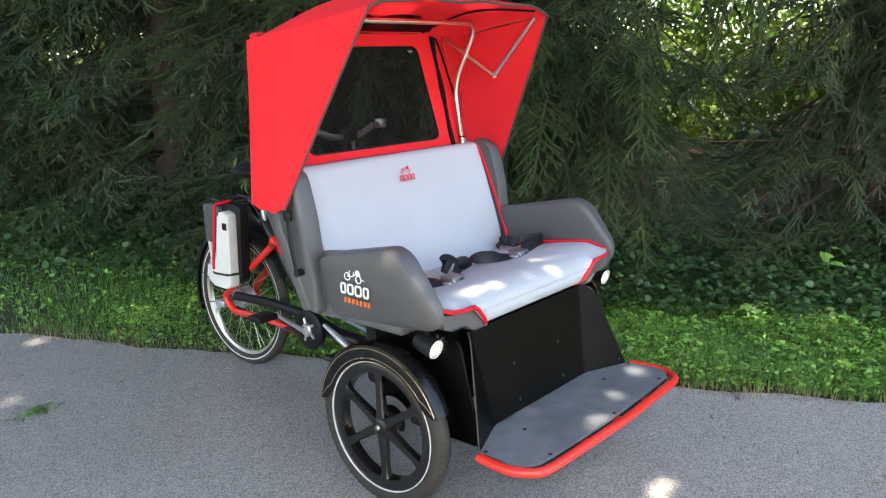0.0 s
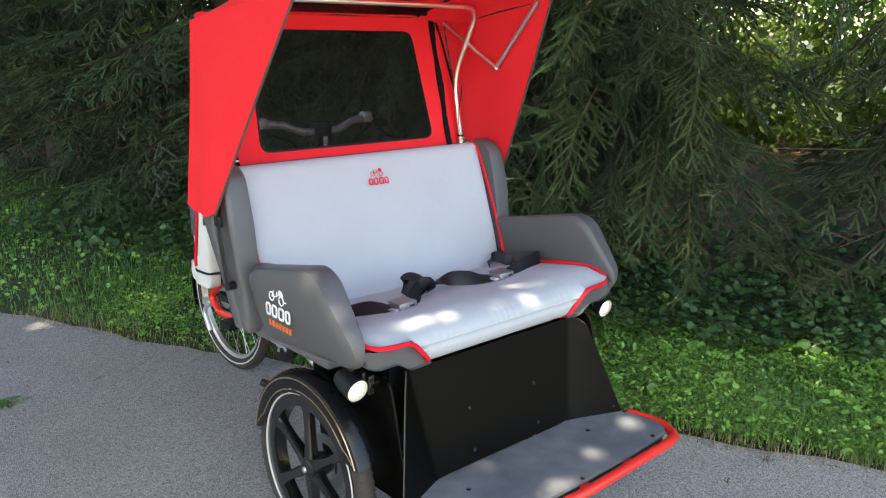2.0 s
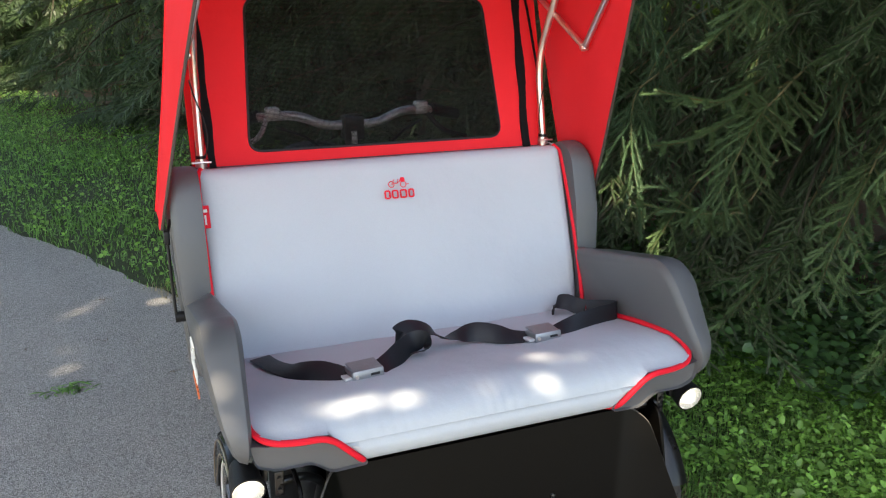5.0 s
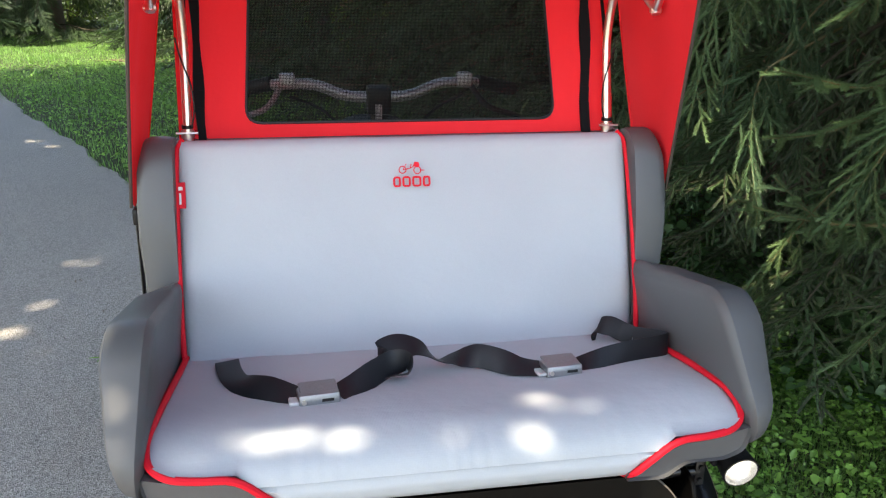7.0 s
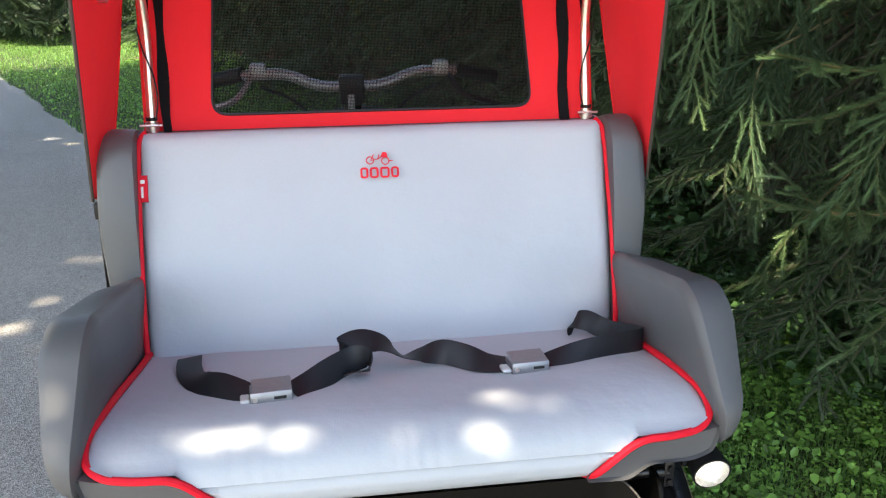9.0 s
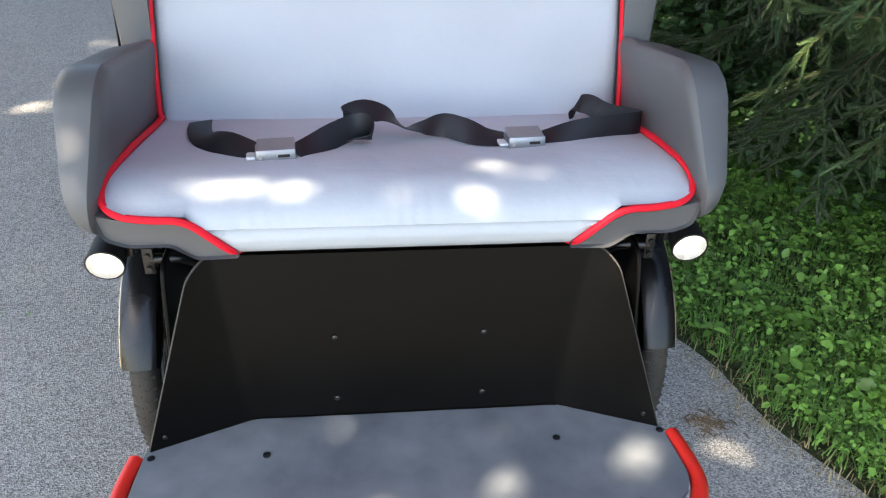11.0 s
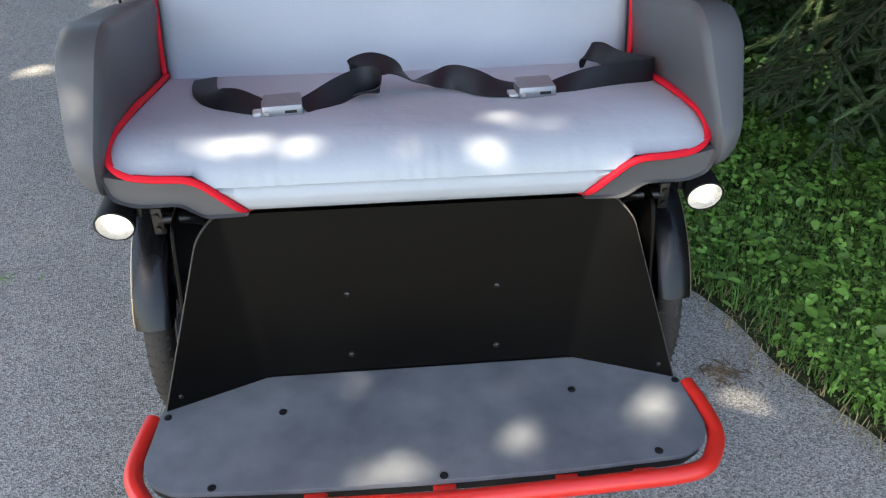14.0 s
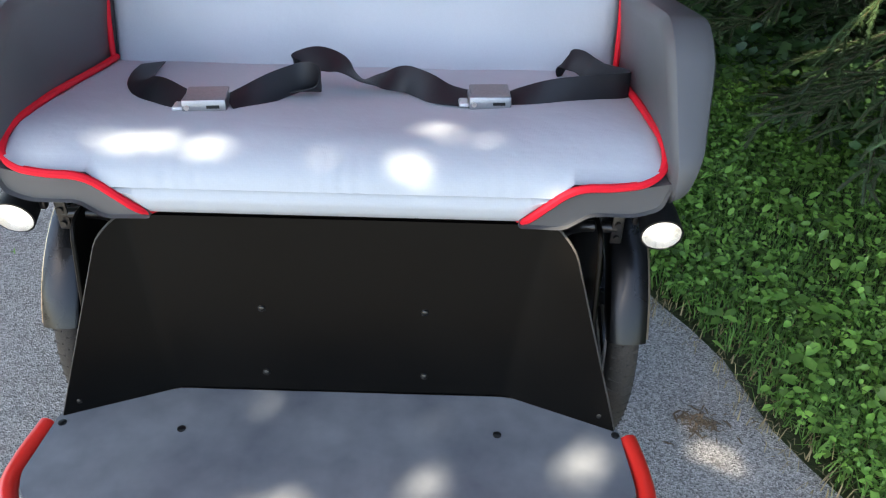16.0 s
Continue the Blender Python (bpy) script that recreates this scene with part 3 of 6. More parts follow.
# front wheels with fenders, and lamps
def front_wheel(s):
    cx = s * 0.466
    c = Vector((cx, 0, 0.260))
    bm = B()
    R = 0.261
    lathe(bm, [(0.212, -0.018), (0.222, -0.024), (0.242, -0.0255), (0.255, -0.018), (R, -0.008), (R, 0.008), (0.255, 0.018), (0.242, 0.0255), (0.222, 0.024), (0.212, 0.018)], c, "X", 64)
    wheel = part("front_wheel", bm, RUBBER, trike, "black alloy spoked front wheel")
    bm = B()
    for k in range(72):
        a = 2 * math.pi * k / 72
        for sx, off in ((-1, 0), (1, math.pi / 72)):
            u = Vector((0, math.cos(a + off), math.sin(a + off)))
            p0, p1 = c + u * 0.2600 + Vector((sx * 0.003, 0, 0)), c + u * 0.252 + Vector((sx * 0.021, 0, 0))
            sweep(bm, [p0, p1], 0.0030, 4)
    part("tread", bm, RUBBER, wheel)
    bm = B()
    for sx in (-1, 1):
        lathe(bm, [(0.2105, sx * 0.0245), (0.2120, sx * 0.0258), (0.2138, sx * 0.0252), (0.2138, sx * 0.022), (0.2105, sx * 0.021)], c, "X", 64)
    part("reflective_ring", bm, REFLECT, wheel, "thin pale reflective ring")
    bm = B()
    lathe(bm, [(0.176, -0.020), (0.205, -0.023), (0.212, -0.019), (0.206, 0.0), (0.212, 0.019), (0.205, 0.023), (0.176, 0.020), (0.172, 0.0)], c, "X", 64)
    part("rim", bm, WHEEL_BLACK, wheel)
    for k in range(6):
        a = math.pi * 2 * k / 6 + 1.52
        u = Vector((0, math.cos(a), math.sin(a)))
        v = Vector((0, -math.sin(a), math.cos(a)))
        bm = B()
        rings = []
        for r, w, d in ((0.030, 0.017, 0.016), (0.06, 0.0145, 0.014), (0.12, 0.0125, 0.012), (0.160, 0.014, 0.013), (0.180, 0.021, 0.015)):
            base = c + u * r + Vector((s * 0.006, 0, 0))
            x = Vector((d, 0, 0))
            rings.append([base - v * w - x * 0.6, base - v * w * 0.75 - x, base + v * w * 0.75 - x, base + v * w - x * 0.6, base + v * w + x * 0.6, base + v * w * 0.7 + x, base - v * w * 0.7 + x, base - v * w + x * 0.6])
        loft(bm, rings)
        part("spoke", bm, WHEEL_BLACK, wheel, angle=25)
    bm = B()
    lathe(bm, [(0.001, s * 0.030), (0.018, s * 0.030), (0.030, s * 0.024), (0.034, s * 0.010), (0.036, -s * 0.02), (0.03, -s * 0.045), (0.001, -s * 0.045)], c, "X", 28)
    part("hub", bm, BLACK_METAL, wheel)
    bm = B()
    lathe(bm, [(0.0005, s * 0.036), (0.006, s * 0.036), (0.0085, s * 0.033), (0.0085, s * 0.028), (0.0005, s * 0.028)], c, "X", 12)
    part("axle_bolt", bm, CHROME, wheel)
    # brake disc and caliper on the inner side
    bm = B()
    lathe(bm, [(0.052, -s * 0.040), (0.080, -s * 0.040), (0.080, -s * 0.042), (0.052, -s * 0.042)], c, "X", 40)
    part("brake_disc", bm, BUCKLE, wheel)
    bm = B()
    box(bm, c + Vector((-s * 0.055 - 0.014, -0.10, 0.01)), c + Vector((-s * 0.055 + 0.014, -0.055, 0.06)), 0.006)
    part("brake_caliper", bm, BLACK_METAL, trike)
    # fender
    bm = B()
    rings = []
    for k in range(29):
        a = radians(22 + 150 * k / 28)
        u = Vector((0, -math.cos(a), math.sin(a)))
        ring = []
        t = k / 28
        skirt = 0.246 - 0.030 * ease(min(t, 1 - t) / 0.05)
        for x, r in ((-0.031, skirt), (-0.033, 0.255), (-0.030, 0.266), (-0.018, 0.2725), (0, 0.2745), (0.018, 0.2725), (0.030, 0.266), (0.033, 0.255), (0.031, skirt), (0.028, skirt), (0.030, 0.254), (0.027, 0.263), (0.016, 0.269), (0, 0.2705), (-0.016, 0.269), (-0.027, 0.263), (-0.030, 0.254), (-0.028, skirt)):
            ring.append(c + u * r + Vector((x, 0, 0)))
        rings.append(ring)
    loft(bm, rings)
    fender = part("fender", bm, FENDER_PAINT, trike, "glossy black fender with a bronze highlight drawn along its ridge")
    # light caught along the fender's ridges, drawn as thin bronze lines
    for sx in (s,):
        bm = B()
        pts = []
        for k in range(25):
            a = radians(26 + 142 * k / 24)
            pts.append(c + Vector((sx * 0.0318, 0, 0)) + Vector((0, -math.cos(a), math.sin(a))) * (0.250 - 0.024 * ease(min(k, 24 - k) / 2.4)))
        sweep(bm, pts, 0.0019, 6)
        part("ridge_highlight", bm, RIDGE_HIGHLIGHT, fender)
    bm = B()
    sweep(bm, [c + Vector((s * 0.0335, 0, 0)) + Vector((0, -math.cos(a), math.sin(a))) * 0.2575 for a in (radians(23 + 148 * k / 24) for k in range(25))], 0.0021, 6)
    part("ridge_highlight", bm, RIDGE_HIGHLIGHT, fender)
    bm = B()
    box(bm, (cx - s * 0.040 - 0.009, -0.213, 0.535), (cx - s * 0.040 + 0.009, -0.207, 0.585), 0.002)
    for q in (0.547, 0.572):
        sweep(bm, [(cx - s * 0.040, -0.212, q), (cx - s * 0.040, -0.218, q)], 0.005, 8)
    part("fender_bracket", bm, BLACK_METAL, fender)
    bm = B()
    sweep(bm, fillet([(cx - s * 0.04, -0.205, 0.56), (cx - s * 0.09, -0.20, 0.56), (cx - s * 0.13, -0.17, 0.52), (cx - s * 0.14, -0.08, 0.42)], 0.03), 0.009, 10)
    part("stay", bm, BLACK_METAL, fender)
    bm = B()
    sweep(bm, [(cx, 0.215, 0.425), (cx + s * 0.012, 0.245, 0.43)], 0.011, 12)
    part("end_knob", bm, BLACK_PLASTIC, fender)
    # steering arm and suspension inside of the wheel
    bm = B()
    sweep(bm, [c + Vector((-s * 0.04, 0, 0)), c + Vector((-s * 0.10, 0, 0.01)), (s * 0.26, 0.02, 0.30)], 0.018, 10)
    sweep(bm, [c + Vector((-s * 0.085, 0.0, -0.05)), c + Vector((-s * 0.085, 0.01, 0.22))], 0.016, 10)
    part("axle_arm", bm, BLACK_METAL, trike)


FENDER_PAINT = material("fender paint", (0.004, 0.004, 0.0045), (0.006, 0.006, 0.0065), rough=0.28, gloss=0.3, coat=0.15, fine=400, bump=0.03)
# Colour of the highlight drawn on the fenders.
RIDGE_HIGHLIGHT = material("bronze fender highlight", (0.52, 0.40, 0.28), (0.42, 0.32, 0.21), rough=0.3, metal=0.85)
for s in (-1, 1):
    front_wheel(s)

GLASS = bpy.data.materials.new("lamp glass")
GLASS.use_nodes = True
GLASS.node_tree.nodes["Principled BSDF"].inputs["Transmission Weight"].default_value = 1.0
GLASS.node_tree.nodes["Principled BSDF"].inputs["Roughness"].default_value = 0.08
LED = bpy.data.materials.new("lit lamp")
LED.use_nodes = True
LED.node_tree.nodes["Principled BSDF"].inputs["Emission Color"].default_value = (1, 0.97, 0.88, 1)
LED.node_tree.nodes["Principled BSDF"].inputs["Emission Strength"].default_value = 0.45


LAMP_METAL = material("lamp reflector", (0.93, 0.92, 0.89), (0.84, 0.83, 0.80), rough=0.42, metal=0.6, scale=120, fine=300)


def headlamp(s):
    lens = Vector((s * 0.487, -0.236, 0.572))
    d = Vector((0, -1, -0.22)).normalized()
    q = d.to_track_quat("Y", "Z").to_matrix().to_4x4()
    m = Matrix.Translation(lens) @ q

    def round_part(prof, seg=28):
        bm = B()
        turned(bm, prof, lambda r, t, a: m @ Vector((r * math.cos(t), a, r * math.sin(t))), seg)
        return bm
    body = part("headlamp", round_part([(0.001, -0.075), (0.012, -0.075), (0.022, -0.070), (0.028, -0.045), (0.031, -0.01), (0.032, 0.003), (0.0295, 0.004), (0.0285, -0.006), (0.001, -0.02)]), BLACK_PLASTIC, trike, "small round lit headlamp")
    part("reflector", round_part([(0.0287, 0.001), (0.024, -0.005), (0.019, -0.009), (0.013, -0.0125), (0.006, -0.014), (0.0005, -0.014)], 13), LAMP_METAL, body, angle=3)
    part("lit_centre", round_part([(0.0145, -0.0115), (0.013, -0.006), (0.008, -0.003), (0.0005, -0.002)]), LED, body)
    part("lens", round_part([(0.0292, 0.002), (0.028, 0.005), (0.016, 0.009), (0.0005, 0.0105)]), GLASS, body)
    bm = B()
    sweep(bm, [lens - d * 0.045, lens - d * 0.05 + Vector((-s * 0.02, 0, 0.035)), lens + Vector((-s * 0.03, 0.06, 0.06))], 0.008, 8)
    box(bm, lens + Vector((-s * 0.036 - 0.005, 0.020, 0.0)), lens + Vector((-s * 0.036 + 0.005, 0.034, 0.03)), 0.003)
    part("lamp_bracket", bm, BLACK_METAL, body)


for s in (-1, 1):
    headlamp(s)

# frame below the seat
bm = B()
sweep(bm, fillet([(-0.27, -0.12, 0.56), (-0.27, 0.02, 0.50), (-0.27, 0.05, 0.30), (-0.16, 0.30, 0.28)], 0.08), 0.022, 12)
sweep(bm, fillet([(0.27, -0.12, 0.56), (0.27, 0.02, 0.50), (0.27, 0.05, 0.30), (0.16, 0.30, 0.28)], 0.08), 0.022, 12)
sweep(bm, [(-0.30, 0.02, 0.31), (0.30, 0.02, 0.31)], 0.025, 12)
part("under_frame", bm, RED_PAINT, trike)
bm = B()
box(bm, (-0.33, -0.16, 0.30), (0.33, 0.22, 0.575), 0.02)
part("seat_box", bm, BLACK_PLASTIC, trike, "black storage box below the seat")

# Black sheets added to stand for the shade in the gaps beside the wheels.
for s in (-1, 1):
    bm = B()
    prism(bm, fillet([(0, -0.334, 0.255), (0, 0.06, 0.255), (0, 0.10, 0.575), (0, -0.252, 0.575)], 0.03, 3, True), lambda p, k: (s * (0.392 + 0.008 * k), p.y, p.z), 0.002, 1)
    part("gap_shade_sheet", bm, BLACK_BOARD, trike)


# ---- canopy ----
def sheet(name, fn, nu, nv, mat, parent, label=""):
    """A cloth sheet from fn(u, v), u and v from 0 to 1."""
    bm = B()
    vs = [[bm.verts.new(fn(i / nu, j / nv)) for i in range(nu + 1)] for j in range(nv + 1)]
    for j in range(nv):
        for i in range(nu):
            bm.faces.new((vs[j][i], vs[j][i + 1], vs[j + 1][i + 1], vs[j + 1][i]))
    return part(name, bm, mat, parent, label, 60)


MESH_CLOTH = bpy.data.materials.new("black window mesh")
MESH_CLOTH.use_nodes = True
_n, _l = MESH_CLOTH.node_tree.nodes, MESH_CLOTH.node_tree.links
_p = _n["Principled BSDF"]
_p.inputs["Base Color"].default_value = (0.006, 0.006, 0.006, 1)
_p.inputs["Roughness"].default_value = 0.7
_p.inputs["Specular IOR Level"].default_value = 0.05
_tc = _n.new("ShaderNodeTexCoord")
_ws = []
for _axis in ("X", "Z"):
    _w = _n.new("ShaderNodeTexWave")
    _w.bands_direction = _axis
    _w.inputs["Scale"].default_value = 105
    _l.new(_tc.outputs["Object"], _w.inputs["Vector"])
    _ws.append(_w)
_mx = _n.new("ShaderNodeMath")
_mx.operation = "MAXIMUM"
_l.new(_ws[0].outputs["Fac"], _mx.inputs[0])
_l.new(_ws[1].outputs["Fac"], _mx.inputs[1])
_mr = _n.new("ShaderNodeMapRange")
_mr.inputs["From Min"].default_value, _mr.inputs["From Max"].default_value = 0.55, 0.8
_mr.inputs["To Min"].default_value, _mr.inputs["To Max"].default_value = 0.28, 0.97
_l.new(_mx.outputs[0], _mr.inputs["Value"])
_t = _n.new("ShaderNodeBsdfTransparent")
_s = _n.new("ShaderNodeMixShader")
_l.new(_mr.outputs[0], _s.inputs[0])
_l.new(_t.outputs[0], _s.inputs[1])
_l.new(_p.outputs[0], _s.inputs[2])
_l.new(_s.outputs[0], _n["Material Output"].inputs["Surface"])


def canopy():
    def roof(u, v):
        x = -1 + 2 * u
        e = abs(x) ** 7
        w = 0.455 + 0.032 * v
        z = 1.555 - 0.085 * v - 0.028 * e + 0.055 * math.sin(math.pi * min(1, v * 1.05)) * (1 - e)
        return Vector((x * w, 0.015 + 0.525 * v + 0.02 * (1 - x * x) * (v - 0.5), z + 0.003 * math.sin(x * 11 + v * 7)))
    top = sheet("canopy", roof, 40, 22, RED_CLOTH, trike, "red cloth folding canopy with a mesh rear window")
    for s in (-1, 1):
        tf, tb = roof(0 if s < 0 else 1, 0), roof(0 if s < 0 else 1, 1)
        bb, bf = Vector((s * 0.562, 0.470, 0.925)), Vector((s * 0.563, 0.310, 0.925))

        def side(u, v):
            a, b = tf.lerp(tb, u), bf.lerp(bb, u)
            p = a.lerp(b, v)
            p.x += s * (0.008 * math.sin(math.pi * v) * math.sin(math.pi * u) + 0.002 * math.sin(u * 9 + v * 4))
            p.z -= 0.012 * math.sin(math.pi * u) * v ** 6 - 0.004 * math.sin(u * 14) * v ** 6
            return p
        sheet("side_panel", side, 16, 30, RED_CLOTH, top)
        bm = B()
        sweep(bm, [side(0, k / 20) for k in range(21)], 0.0035, 6)
        part("hem", bm, HEM, top, "dark edging")
        bm = B()
        sweep(bm, [side(1, k / 20) + Vector((0, 0.002, 0)) for k in range(21)], 0.003, 6)
        part("hem", bm, RED_CLOTH, top)
        # black strap and hook that hold the panel down
        bm = B()
        pts = [Vector((s * 0.542, 0.322, 0.945)), Vector((s * 0.553, 0.312, 0.905)), Vector((s * 0.552, 0.300, 0.80)), Vector((s * 0.550, 0.285, 0.725))]
        sweep(bm, fillet(pts, 0.02), 0.010, 8, flat=0.35)
        box(bm, pts[1] + Vector((-0.006, -0.016, -0.014)), pts[1] + Vector((0.006, 0.016, 0.018)), 0.003)
        sweep(bm, [pts[3] + Vector((-0.03 * s, 0, 0)), pts[3] + Vector((0.003 * s, 0, 0))], 0.0125, 12)
        part("tie_strap", bm, BLACK_PLASTIC, top)
    # rear panel with its window opening
    at = lambda x, z: Vector((x, 0.430 + (z - 1.03) * 0.27, z))
    outer = [at(*q) for q in ((-0.47, 1.0), (0.47, 1.0), (0.484, 1.468), (-0.484, 1.468))]
    hole = [at(*q) for q in ((-0.338, 1.064), (0.338, 1.064), (0.314, 1.420), (-0.314, 1.420))]
    inner = fillet(hole, 0.035, 6, True)

    def on_outer(p):
        c = at(0, 1.24)
        dx, dz = p.x, p.z - c.z
        k = min(0.475 / max(1e-6, abs(dx)), (0.228 if dz > 0 else 0.24) / max(1e-6, abs(dz)))
        return at(dx * k, c.z + dz * k)
    bm = B()
    vi = [bm.verts.new(p) for p in inner]
    vo = [bm.verts.new(on_outer(p)) for p in inner]
    n = len(vi)
    for k in range(n):
        bm.faces.new((vi[k], vi[(k + 1) % n], vo[(k + 1) % n], vo[k]))
    rear = part("rear_panel", bm, RED_CLOTH, top)
    bm = B()
    bm.faces.new([bm.verts.new(p + Vector((0, 0.003, 0))) for p in inner])
    part("mesh_window", bm, MESH_CLOTH, rear, "black see-through mesh window")
    bm = B()
    sweep(bm, inner, 0.005, 6, True, flat=0.6)
    part("window_binding", bm, BLACK_PLASTIC, rear, "black binding")
    for s in (-1, 1):
        bm = B()
        wide = 0.017 if s < 0 else 0.0
        edge_in = [(s * (0.398 + wide * 1.2 + 0.007 * q / 14 + 0.002 * math.sin(q * 1.3 + s)), 1.0 + 0.462 * q / 14) for q in range(15)]
        edge_out = [(s * (0.420 + wide + 0.006 * q / 14 + 0.003 * math.sin(q * 0.9 + 2 * s)), 1.0 + 0.462 * q / 14) for q in range(15)]
        for k in range(14):
            loft(bm, [[at(*edge_in[m]) - Vector((0, d, 0)) for m in (k, k + 1)] + [at(*edge_out[m]) - Vector((0, d, 0)) for m in (k + 1, k)] for d in (0.002, 0.006 + 0.003 * math.sin(k))])
        part("zip_band", bm, ZIP, rear, "black zip band")
        bm = B()
        sweep(bm, fillet([at(s * 0.462, 1.05) - Vector((0, 0.012, 0)), at(s * 0.455, 1.2) - Vector((0, 0.03, 0)), at(s * 0.445, 1.40) - Vector((0, 0.012, 0)), at(s * 0.44, 1.46)], 0.05), 0.004, 6)
        part("cord", bm, ZIP, rear)
    # dark vent strip under the rear of the roof, and seams
    bm = B()
    prism(bm, [(-0.36, 0.0), (0.36, 0.0), (0.30, 1.0), (-0.40, 1.0)], lambda p, k: (p[0], 0.50 - 0.10 * p[1], 1.478 + 0.055 * p[1] - 0.003 * k))
    part("vent_strip", bm, MESH_CLOTH, top, "dark mesh vent strip")
    bm = B()
    sweep(bm, [roof(k / 40, 0.0) - Vector((0, 0, 0.002)) for k in range(41)], 0.0045, 6)
    part("front_hem", bm, HEM, top, "dark front edging")
    for s in (0, 1):
        bm = B()
        sweep(bm, [roof(abs(s - 0.06 - 0.10 * k / 10), 0.04 + 0.9 * k / 10) - Vector((0, 0, 0.006)) for k in range(11)], 0.004, 6)
        part("roof_seam", bm, WEBBING, top)
    # steel frame
    bm = B()
    line = [(-0.452, 0.414, 1.0), (-0.455, 0.418, 1.05), (-0.452, 0.455, 1.265), (-0.452, 0.335, 1.505), (0.452, 0.335, 1.505), (0.452, 0.455, 1.265), (0.455, 0.418, 1.05), (0.452, 0.414, 1.0)]
    sweep(bm, fillet(line, 0.07, 7), 0.0095, 12)
    hoop = part("canopy_hoop", bm, CHROME, trike, "polished steel canopy hoop")
    for s in (-1, 1):
        bm = B()
        lathe(bm, [(0.0098, 0.0), (0.0135, 0.0), (0.0135, 0.016), (0.0098, 0.016)], (s * 0.455, 0.416, 1.040), "Z", 16)
        sweep(bm, [(s * 0.455 - 0.022, 0.404, 1.052), (s * 0.455 + 0.022, 0.404, 1.052)], 0.0026, 8)
        clamp = part("clamp", bm, CHROME, hoop)
        bm = B()
        lathe(bm, [(0.0098, 0.0), (0.0118, 0.0), (0.0118, 0.007), (0.0098, 0.007)], (s * 0.455, 0.4185, 1.060), "Z", 16)
        sweep(bm, fillet([(s * 0.445, 0.408, 1.064), (s * 0.436, 0.408, 1.10), (s * 0.440, 0.416, 1.15), (s * 0.458, 0.422, 1.20), (s * 0.466, 0.43, 1.24)], 0.04), 0.0017, 6)
        part("cable_tie", bm, BLACK_PLASTIC, clamp)
        bm = B()
        sweep(bm, [(s * 0.440, 0.50, 1.455), (s * 0.484, 0.276, 1.305)], 0.0075, 10)
        part("rear_link", bm, CHROME, hoop)
        bm = B()
        sweep(bm, [(s * 0.484, 0.276, 1.305), (s * 0.447, 0.062, 1.520)], 0.0085, 10)
        part("front_link", bm, CHROME, hoop)
        bm = B()
        sweep(bm, [(s * 0.484 - 0.011, 0.276, 1.305), (s * 0.484 + 0.011, 0.276, 1.305)], 0.0055, 10)
        sweep(bm, [(s * 0.484, 0.279, 1.312), (s * 0.484, 0.273, 1.298)], 0.0095, 10)
        part("hinge", bm, CHROME, hoop)
    return top


ZIP = material("black zip tape", (0.006, 0.006, 0.007), (0.010, 0.010, 0.011), rough=0.9, gloss=0.1, fine=500)
HEM = material("dark edging tape", (0.05, 0.035, 0.03), (0.07, 0.05, 0.04), rough=0.8)
canopy()


# ---- the rider's half: handlebar, saddle, rear wheel, drive, battery ----
bm = B()
bar = [(-0.33, 0.66, 1.10), (-0.23, 0.60, 1.125), (-0.14, 0.575, 1.128), (-0.075, 0.565, 1.098), (0.075, 0.565, 1.098), (0.14, 0.575, 1.128), (0.23, 0.60, 1.125), (0.33, 0.66, 1.10)]
sweep(bm, fillet(bar, 0.05), 0.0125, 12)
handlebar = part("handlebar", bm, ALLOY, trike, "silver handlebar seen through the mesh window")
for s in (-1, 1):
    bm = B()
    sweep(bm, [(s * 0.24, 0.605, 1.125), (s * 0.345, 0.668, 1.098)], 0.0165, 12)
    part("grip", bm, BLACK_PLASTIC, handlebar)
    bm = B()
    sweep(bm, fillet([(s * 0.22, 0.585, 1.12), (s * 0.25, 0.545, 1.075), (s * 0.34, 0.58, 1.045)], 0.03), 0.007, 8)
    # right lever is black: the shade it stands in is put into its colour
    part("brake_lever", bm, ALLOY if s < 0 else BLACK_METAL, handlebar)
    bm = B()
    box(bm, (s * 0.205 - 0.018, 0.572, 1.115), (s * 0.205 + 0.018, 0.605, 1.15), 0.006)
    part("lever_clamp", bm, ALLOY, handlebar)
    bm = B()
    sweep(bm, fillet([(s * 0.2, 0.57, 1.10), (s * 0.12, 0.53, 1.075), (s * 0.03, 0.55, 0.95)], 0.05), 0.0035, 6)
    part("cable", bm, BLACK_PLASTIC, handlebar)
handlebar.location.x = -0.045
bm = B()
box(bm, (-0.028, 0.535, 1.06), (0.028, 0.585, 1.125), 0.008)
part("stem_clamp", bm, BLACK_METAL, handlebar)
bm = B()
sweep(bm, [(-0.045, 0.565, 1.09), (-0.03, 0.60, 0.80), (0, 0.66, 0.45)], 0.02, 12)
part("stem", bm, BLACK_METAL, trike)
bm = B()
box(bm, (-0.01, 0.528, 1.045), (0.005, 0.534, 1.085), 0.001)
part("display_bracket", bm, WHITE_PLASTIC, handlebar)

bm = B()
rings = []
for y, w, t, z in ((1.395, 0.03, 0.015, 0.925), (1.385, 0.075, 0.032, 0.93), (1.35, 0.10, 0.042, 0.933), (1.29, 0.095, 0.045, 0.928), (1.22, 0.055, 0.040, 0.920), (1.15, 0.032, 0.032, 0.918), (1.11, 0.02, 0.018, 0.915)):
    rings.append([Vector((w * math.cos(a) * (1 if math.sin(a) > -0.2 else 0.8), y - 0.115, z - 0.016 + t * (math.sin(a) if math.sin(a) > 0 else 1.2 * math.sin(a)) * 0.7)) for a in (2 * math.pi * k / 20 for k in range(20))])
loft(bm, rings)
